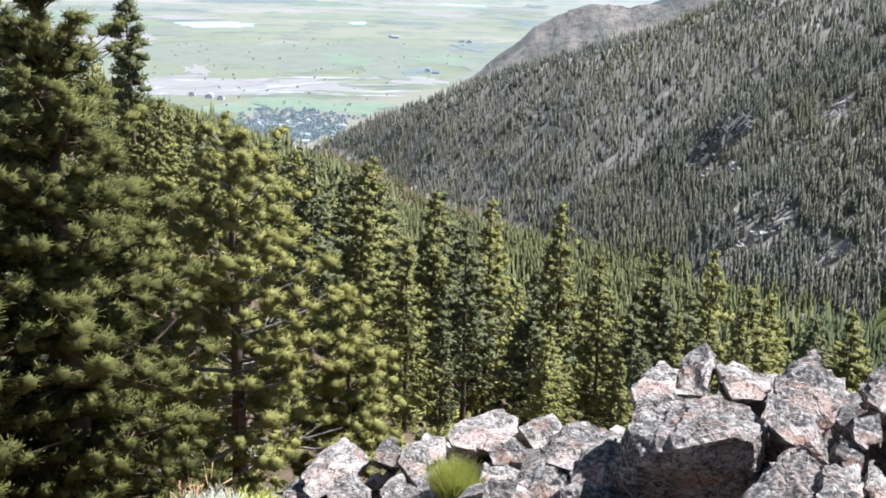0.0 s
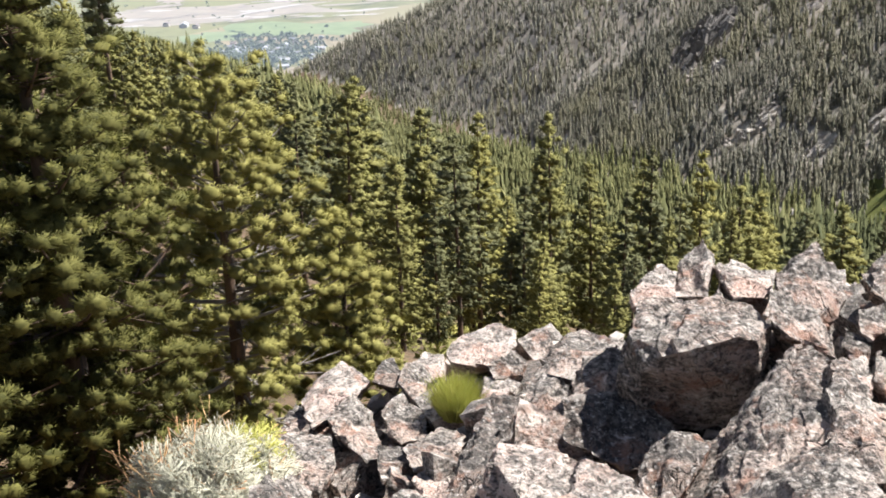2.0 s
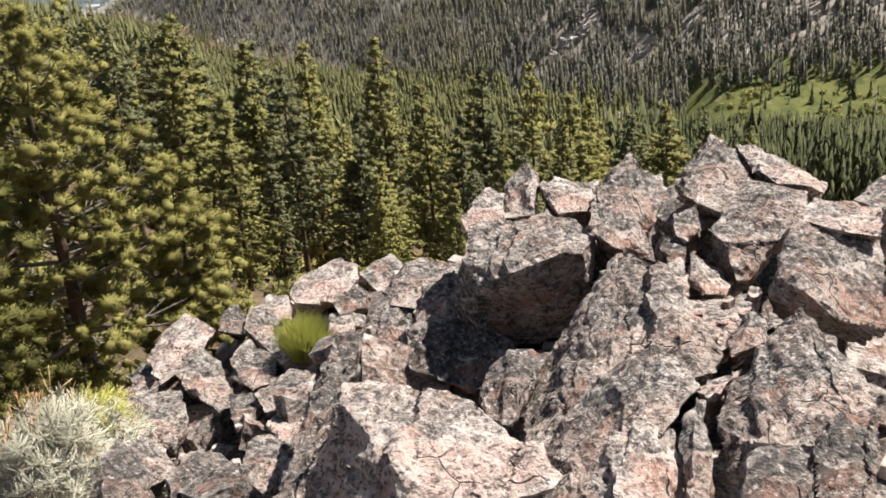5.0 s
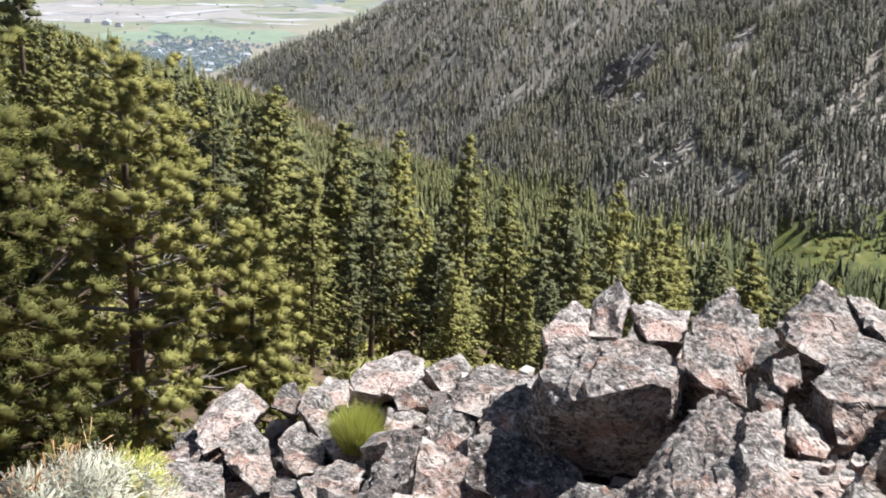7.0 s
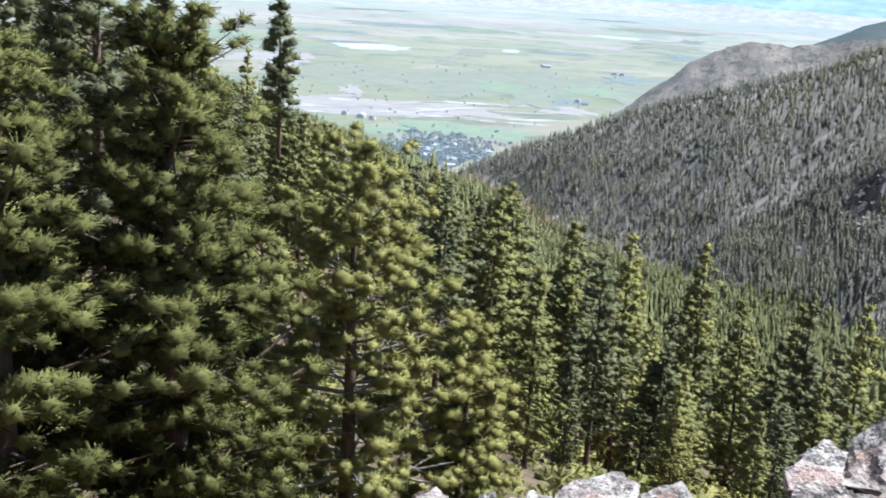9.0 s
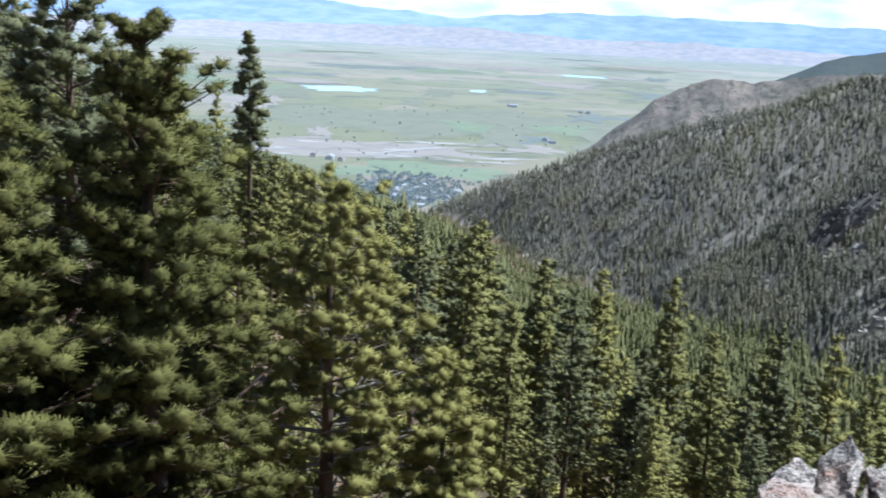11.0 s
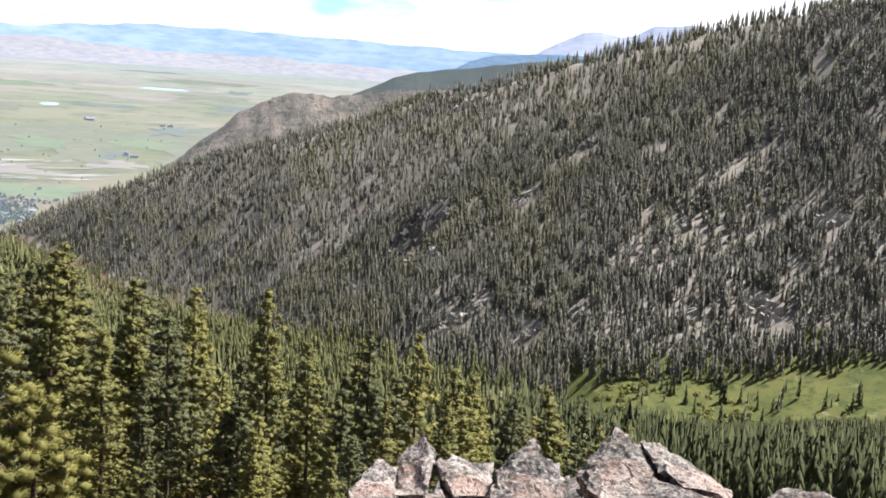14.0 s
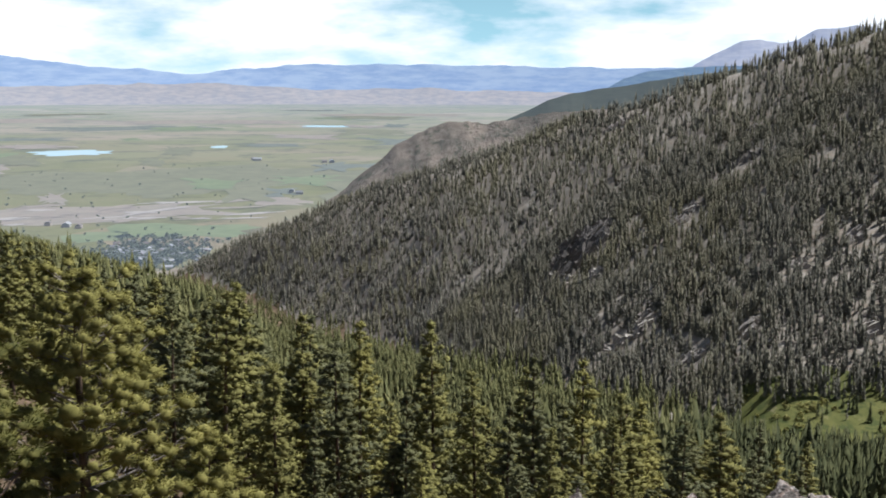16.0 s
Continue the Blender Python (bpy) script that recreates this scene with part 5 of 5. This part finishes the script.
def block(rng, w, deep, h):
    """Corners of a small broken block."""
    q = [Vector((x * w * rng.uniform(0.3, 0.55), y * deep * rng.uniform(0.3, 0.55), z * h * rng.uniform(0.35, 0.55))) for x in (-1, 1) for y in (-1, 1) for z in (-1, 1)]
    turn = Euler((rng.uniform(-0.5, 0.5), rng.uniform(-0.5, 0.5), rng.uniform(0, 6.28))).to_matrix()
    return [turn @ v for v in q]


# smaller blocks wedged between and under the large ones
r = random.Random(77)
for i in range(85):
    turn = r.uniform(-30, 19)
    away = math.sqrt(r.uniform(2.5 ** 2, 7.9 ** 2))
    p = spot(turn, away)
    s = r.uniform(0.18, 0.5) * (0.55 + away / 14)
    boulder((p.x, p.y, p.z + 0.05), block(r, s * r.uniform(0.8, 1.4), s * r.uniform(0.7, 1.2), s * r.uniform(0.6, 1.0)), 0.05, 200 + i, r.choice([ROCK, ROCK, ROCK_DARK, ROCK_PALE]),
            "smaller angular block wedged among the boulders", 0.08, away * 0.008)

# stones too small to count
pieces = []
for i in range(520):
    p = spot(r.uniform(-32, 20), math.sqrt(r.uniform(2.2 ** 2, 8.3 ** 2)))
    s = r.uniform(0.02, 0.07)
    m = pose(p.x, p.y, p.z + 0.01, r.uniform(0, 360), r.uniform(0, 360), r.uniform(0, 360))
    c = [m @ Vector((x * s * r.uniform(0.6, 1.3), y * s * r.uniform(0.6, 1.2), z * s * r.uniform(0.4, 0.9))) for x in (-1, 1) for y in (-1, 1) for z in (-1, 1)]
    pieces.append(([tuple(q) for q in c], [(0, 1, 3, 2), (4, 6, 7, 5), (0, 4, 5, 1), (2, 3, 7, 6), (0, 2, 6, 4), (1, 5, 7, 3)]))
tagged(new("rubble", mesh("rubble", *join(pieces), [ROCK_PALE])), "pale broken stones in the gaps between boulders", "rubble", kind="stuff")


# ---- grass and brush ----
def blades(rng, centre, n, radius, height, width, splay):
    out = []
    for _ in range(n):
        a, q = rng.uniform(0, 6.28), radius * math.sqrt(rng.uniform())
        base = np.array([math.cos(a) * q, math.sin(a) * q, 0]) + centre
        lean = np.array([math.cos(a) * splay * q / radius + rng.normal() * 0.12, math.sin(a) * splay * q / radius + rng.normal() * 0.12, 1.0])
        h = height * rng.uniform(0.6, 1.1) * (1 - 0.45 * (q / radius) ** 2)
        side = unit(np.cross(lean, rng.normal(size=3))) * width
        mid = base + lean * h * 0.5
        tip = base + lean * h + np.array([lean[0], lean[1], -0.3]) * h * 0.25
        out += [(base - side, base + side, mid + side), (base - side, mid + side, mid - side), (mid - side, mid + side, tip)]
    return np.array(out)


k = Mat("bunch_grass", rough=0.7)
k.colour(k.mix(k.random(True), (0.33, 0.34, 0.07), (0.54, 0.49, 0.14)))
k.leafy(0.35, (0.38, 0.40, 0.09))
GRASS = k.m
k = Mat("sagebrush", rough=0.8)
k.colour(k.mix(k.random(True), (0.36, 0.345, 0.25), (0.64, 0.60, 0.48)))
k.leafy(0.25, (0.42, 0.42, 0.33))
SAGE = k.m
k = Mat("rusty_stalks", rough=0.8)
k.colour(k.mix(k.random(True), (0.30, 0.15, 0.07), (0.42, 0.27, 0.13)))
RUST = k.m
rng = np.random.default_rng(5)
tuft = new("grass_tuft", tri_mesh("grass_tuft", blades(rng, np.zeros(3), 2600, 0.10, 0.31, 0.0019, 0.36), GRASS))
tuft.location = sight(6.5, -29.3, 6.6)
tagged(tuft, "yellow-green bunch grass growing between the boulders", "grass")


def dome(n, reach, high, low=0.0):
    """Places and ways over a rounded bush."""
    d = unit(rng.normal(size=(n, 3)))
    d[:, 2] = np.abs(d[:, 2])
    far = rng.uniform(0.72, 1.02, (n, 1)) * (1 + 0.16 * np.sin(d[:, :1] * 7) * np.cos(d[:, 1:2] * 6))
    return d * far * np.array([reach, reach, high]) + np.array([0, 0, low]), unit(d + np.array([0, 0, 0.4]))


bush = new("sagebrush")
bush.location = sight(21.3, -34.0, 5.8)
part("foliage", tri_mesh("foliage", *[(q[0], SAGE, q[1]) for q in [tufts(rng, *dome(700, 0.42, 0.50), 36, 0.10, 0.0026)]][0]), bush)
made = tufts(rng, *[q + w for q, w in zip(dome(110, 0.45, 0.50), (np.array([-0.09, 0.10, 0.03]), 0))], 7, 0.15, 0.0035)
part("seed_head", tri_mesh("seed_head", made[0], RUST, made[1]), bush, "rusty brown dry seed stalks")
made = tufts(rng, *[q + w for q, w in zip(dome(70, 0.19, 0.10), (np.array([0.14, 0.20, 0.36]), 0))], 24, 0.06, 0.0022)
part("new_growth", tri_mesh("new_growth", made[0], GRASS, made[1]), bush, "fresh yellow-green shoots")
tagged(bush, "pale silvery sagebrush with rusty stalks", "bush")


# ---- the far canyon side: bare rock ----
def crag(p, turn, w, h, lean, seed, material, label):
    """Rock beds standing out of the far slope: rows of broken slabs that lean over one another, as one crag."""
    r = random.Random(seed)
    slabs = []
    n = int(10 + w * h / 14)
    for _ in range(n):
        a, q = r.uniform(0, 6.28), math.sqrt(r.uniform(0, 1))
        x, y = math.cos(a) * q * w * 0.5, math.sin(a) * q * h * 0.55
        across = Euler((0, 0, radians(turn))).to_matrix()
        at = Vector((p.x, p.y, 0)) + across @ Vector((x, y, 0))
        long, thick, high = r.uniform(2.5, 6.5) * (0.5 + min(w, h) / 26), r.uniform(0.8, 2.0), r.uniform(2.5, 7.0) * (0.5 + h / 45)
        m = Matrix.LocRotScale((at.x, at.y, float(land(at.x, at.y)) + 0.15 * high), Euler((r.uniform(-0.3, 0.3), lean + r.uniform(-0.25, 0.25), radians(turn) + 0.5 + r.uniform(-0.35, 0.35))), None)
        c = [m @ Vector((u * long * r.uniform(0.3, 0.5), v * thick * r.uniform(0.35, 0.6), z * high * r.uniform(0.35, 0.65))) for u in (-1, 1) for v in (-1, 1) for z in (-1, 1)]
        slabs.append(([tuple(v) for v in c], [(0, 1, 3, 2), (4, 6, 7, 5), (0, 4, 5, 1), (2, 3, 7, 6), (0, 2, 6, 4), (1, 5, 7, 3)]))
    return tagged(new("crag", mesh("crag", *join(slabs), [material])), label, "crag", kind="stuff")


def crag_material(name, a, b):
    k = Mat(name, rough=0.9)
    c = k.mix(k.ramp(k.noise(0.25, 8, 0.7), [(0.42, 0.0), (0.58, 1.0)]), a, b)
    c = k.mix(k.random(True), c, tuple(1.35 * v for v in b))
    k.colour(c)
    k.bump(k.noise(0.5, 8, 0.7), 1.0, 1.0)
    return k.m


CRAG_DARK = crag_material("dark_crag", (0.065, 0.060, 0.055), (0.150, 0.135, 0.122))
CRAG_PALE = crag_material("pale_crag", (0.20, 0.178, 0.155), (0.34, 0.305, 0.27))
for i, (q, (p, w, h)) in enumerate(zip(CRAGS, CRAG_AT)):
    crag(p, q[0], w, h, q[5], 300 + i, CRAG_PALE if q[4] == "pale" else CRAG_DARK, q[6])


# ---- the valley: water, fields, roads, a small town ----
def in_valley(turn, up, above=1.5):
    true = 300.0 / math.tan(radians(-up))
    r = true if true < 2500 else 2500 + 2200 * (1 - math.exp(-(true - 2500) / 2200))
    return Vector((-math.sin(radians(turn)) * r, math.cos(radians(turn)) * r, -300 * r / true + above))


def patch(name, turn, up, half_turn, half_up, material, label, seed, category="field", lean=0.0, above=0.5, uneven=0.25):
    """A flat piece of the valley floor with an uneven edge."""
    rr = random.Random(seed)
    v = [tuple(in_valley(turn, up, above))]
    n, rings = 22, 4
    wild = [1 + rr.uniform(-uneven, uneven) for _ in range(n)]
    for ring in range(1, rings + 1):
        for i in range(n):
            a = 2 * math.pi * i / n
            q = wild[i] * ring / rings
            c, s = math.cos(a), math.sin(a)
            c, s = math.copysign(abs(c) ** 0.6, c) * q, math.copysign(abs(s) ** 0.6, s) * q
            v.append(tuple(in_valley(turn + c * half_turn, up + s * half_up + lean * c * half_turn, above)))
    f = [(0, 1 + i, 1 + (i + 1) % n) for i in range(n)]
    for ring in range(rings - 1):
        o = 1 + ring * n
        f += [(o + i, o + n + i, o + n + (i + 1) % n, o + (i + 1) % n) for i in range(n)]
    return tagged(new(name, mesh(name, v, f, [material])), label, category, kind="structure")


# haze over the valley, put into the materials below as a glow
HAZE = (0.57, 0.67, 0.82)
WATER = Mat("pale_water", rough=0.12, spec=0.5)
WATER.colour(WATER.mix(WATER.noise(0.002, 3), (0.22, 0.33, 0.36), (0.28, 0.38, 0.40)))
# the water's pale blue glow is haze as well; it gives off no light
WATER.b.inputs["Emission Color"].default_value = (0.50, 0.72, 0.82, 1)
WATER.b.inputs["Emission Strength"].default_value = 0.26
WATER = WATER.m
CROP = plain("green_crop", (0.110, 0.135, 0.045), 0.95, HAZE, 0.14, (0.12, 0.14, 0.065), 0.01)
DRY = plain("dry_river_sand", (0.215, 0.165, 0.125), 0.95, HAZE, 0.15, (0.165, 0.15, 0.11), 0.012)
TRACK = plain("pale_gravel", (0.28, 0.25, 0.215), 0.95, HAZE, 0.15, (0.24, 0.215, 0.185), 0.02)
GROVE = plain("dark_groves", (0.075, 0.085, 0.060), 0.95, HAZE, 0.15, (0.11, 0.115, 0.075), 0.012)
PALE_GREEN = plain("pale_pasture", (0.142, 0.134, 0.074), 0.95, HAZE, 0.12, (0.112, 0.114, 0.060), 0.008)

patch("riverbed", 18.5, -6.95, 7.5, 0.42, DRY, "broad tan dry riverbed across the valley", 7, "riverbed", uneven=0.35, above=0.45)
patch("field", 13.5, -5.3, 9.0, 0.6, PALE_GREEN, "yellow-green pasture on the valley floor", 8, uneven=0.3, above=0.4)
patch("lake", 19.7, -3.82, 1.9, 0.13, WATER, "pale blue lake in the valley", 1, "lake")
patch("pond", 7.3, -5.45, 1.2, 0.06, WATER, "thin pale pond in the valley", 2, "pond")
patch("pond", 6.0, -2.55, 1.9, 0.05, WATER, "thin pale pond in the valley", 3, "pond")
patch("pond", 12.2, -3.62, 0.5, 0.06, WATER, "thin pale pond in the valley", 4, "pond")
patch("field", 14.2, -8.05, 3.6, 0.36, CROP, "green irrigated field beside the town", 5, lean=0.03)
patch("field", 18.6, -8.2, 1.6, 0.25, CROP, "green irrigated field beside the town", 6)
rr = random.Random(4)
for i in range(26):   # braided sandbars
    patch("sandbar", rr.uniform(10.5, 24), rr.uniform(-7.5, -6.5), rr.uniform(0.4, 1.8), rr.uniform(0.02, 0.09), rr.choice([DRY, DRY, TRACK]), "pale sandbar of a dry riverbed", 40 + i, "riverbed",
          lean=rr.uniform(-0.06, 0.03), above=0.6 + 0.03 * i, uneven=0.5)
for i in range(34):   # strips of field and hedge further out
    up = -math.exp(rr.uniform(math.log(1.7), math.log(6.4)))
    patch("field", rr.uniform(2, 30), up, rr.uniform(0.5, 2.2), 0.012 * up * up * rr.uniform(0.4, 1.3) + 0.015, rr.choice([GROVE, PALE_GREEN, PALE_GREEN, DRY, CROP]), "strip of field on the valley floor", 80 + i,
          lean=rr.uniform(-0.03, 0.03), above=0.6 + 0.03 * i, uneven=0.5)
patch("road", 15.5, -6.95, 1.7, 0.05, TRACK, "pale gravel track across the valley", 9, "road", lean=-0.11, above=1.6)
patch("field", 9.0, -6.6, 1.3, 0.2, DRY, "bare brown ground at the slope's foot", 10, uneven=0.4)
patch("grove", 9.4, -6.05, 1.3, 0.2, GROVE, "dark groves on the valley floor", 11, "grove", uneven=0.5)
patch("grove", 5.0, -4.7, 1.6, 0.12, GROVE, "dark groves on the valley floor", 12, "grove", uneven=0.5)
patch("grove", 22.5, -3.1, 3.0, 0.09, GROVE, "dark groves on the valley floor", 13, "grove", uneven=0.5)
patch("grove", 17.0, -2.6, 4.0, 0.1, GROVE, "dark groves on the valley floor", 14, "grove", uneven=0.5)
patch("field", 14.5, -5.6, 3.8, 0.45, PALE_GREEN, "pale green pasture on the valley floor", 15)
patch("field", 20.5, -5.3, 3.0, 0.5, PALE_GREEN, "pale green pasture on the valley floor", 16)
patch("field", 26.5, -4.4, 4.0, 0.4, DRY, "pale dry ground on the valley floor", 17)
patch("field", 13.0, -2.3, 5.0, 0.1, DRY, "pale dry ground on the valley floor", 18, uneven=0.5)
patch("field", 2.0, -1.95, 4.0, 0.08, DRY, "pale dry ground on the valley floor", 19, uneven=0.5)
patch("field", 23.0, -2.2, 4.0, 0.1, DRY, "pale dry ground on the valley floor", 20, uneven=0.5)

# walls and roofs glow faintly, as if seen through haze
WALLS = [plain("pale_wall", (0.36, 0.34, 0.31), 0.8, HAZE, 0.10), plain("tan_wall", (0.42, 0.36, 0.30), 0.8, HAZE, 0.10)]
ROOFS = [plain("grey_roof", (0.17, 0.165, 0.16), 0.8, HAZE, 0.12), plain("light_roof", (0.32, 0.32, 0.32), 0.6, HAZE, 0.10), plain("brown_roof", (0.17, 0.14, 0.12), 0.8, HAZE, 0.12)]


def house(w, d, h, wall, roof, label):
    root = new("house")
    v = [(x * w / 2, y * d / 2, z) for z in (0, h) for x, y in ((-1, -1), (1, -1), (1, 1), (-1, 1))]
    part("wall", mesh("wall", v, [(0, 1, 5, 4), (1, 2, 6, 5), (2, 3, 7, 6), (3, 0, 4, 7)], [wall]), root)
    e = 0.5
    v = [(-w / 2 - e, -d / 2 - e, h), (w / 2 + e, -d / 2 - e, h), (w / 2 + e, d / 2 + e, h), (-w / 2 - e, d / 2 + e, h), (-w / 2 - e, 0, h + d * 0.28), (w / 2 + e, 0, h + d * 0.28)]
    part("roof", mesh("roof", v, [(0, 1, 5, 4), (2, 3, 4, 5), (0, 4, 3), (1, 2, 5), (0, 3, 2, 1)], [roof]), root)
    return tagged(root, label, "house", group="houses of the valley town")


rr = random.Random(9)
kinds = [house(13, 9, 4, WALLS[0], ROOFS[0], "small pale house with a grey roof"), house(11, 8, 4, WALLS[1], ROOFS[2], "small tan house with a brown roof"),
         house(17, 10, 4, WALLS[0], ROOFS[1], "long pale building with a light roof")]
sites = [(min(19.0, max(13.0, rr.gauss(16.0, 1.3))), min(-8.6, rr.gauss(-9.2, 0.35))) for _ in range(52)] + [(10.4, -4.32), (10.2, -4.36), (6.6, -4.5), (6.2, -4.5), (19.5, -7.7), (20.1, -7.6), (21.0, -7.5), (8.4, -6.1), (8.0, -6.2)]
for i, (turn, up) in enumerate(sites):
    p = in_valley(turn, up, 0.0)
    m = pose(p.x, p.y, p.z, 0, 0, rr.choice([10, 100]) + rr.uniform(-8, 8))
    if i < 3:
        kinds[i].matrix_basis = m
    else:
        h = copy_thing(kinds[rr.choice([0, 0, 1, 2])], m @ Matrix.Scale(1.0 if i < 52 else 1.5, 4))
        h.matrix_basis = m @ Matrix.Scale(1.0 if i < 52 else 1.5, 4)
tree_sites = []
rng = np.random.default_rng(33)
bits = []
for i in range(980):
    if i < 840:
        turn, up = rng.normal(16.0, 1.6), min(-8.3, rng.normal(-9.2, 0.42))
    else:
        turn, up = rng.uniform(6, 24), -math.exp(rng.uniform(math.log(4.5), math.log(9.5)))
    p = in_valley(turn, up, 0.0)
    s = rng.uniform(2.5, 5.5) if i < 840 else rng.uniform(2, 4)
    for _ in range(5):
        c = np.array(p) + rng.normal(size=3) * s * 0.4 + np.array([0, 0, s * 0.7])
        for _ in range(5):
            d = unit(rng.normal(size=3))
            e = unit(np.cross(d, rng.normal(size=3)))
            bits.append((c + d * s * 0.6, c + e * s * 0.5, c - e * s * 0.5))
bits = np.array(bits)
# town trees carry the haze glow too
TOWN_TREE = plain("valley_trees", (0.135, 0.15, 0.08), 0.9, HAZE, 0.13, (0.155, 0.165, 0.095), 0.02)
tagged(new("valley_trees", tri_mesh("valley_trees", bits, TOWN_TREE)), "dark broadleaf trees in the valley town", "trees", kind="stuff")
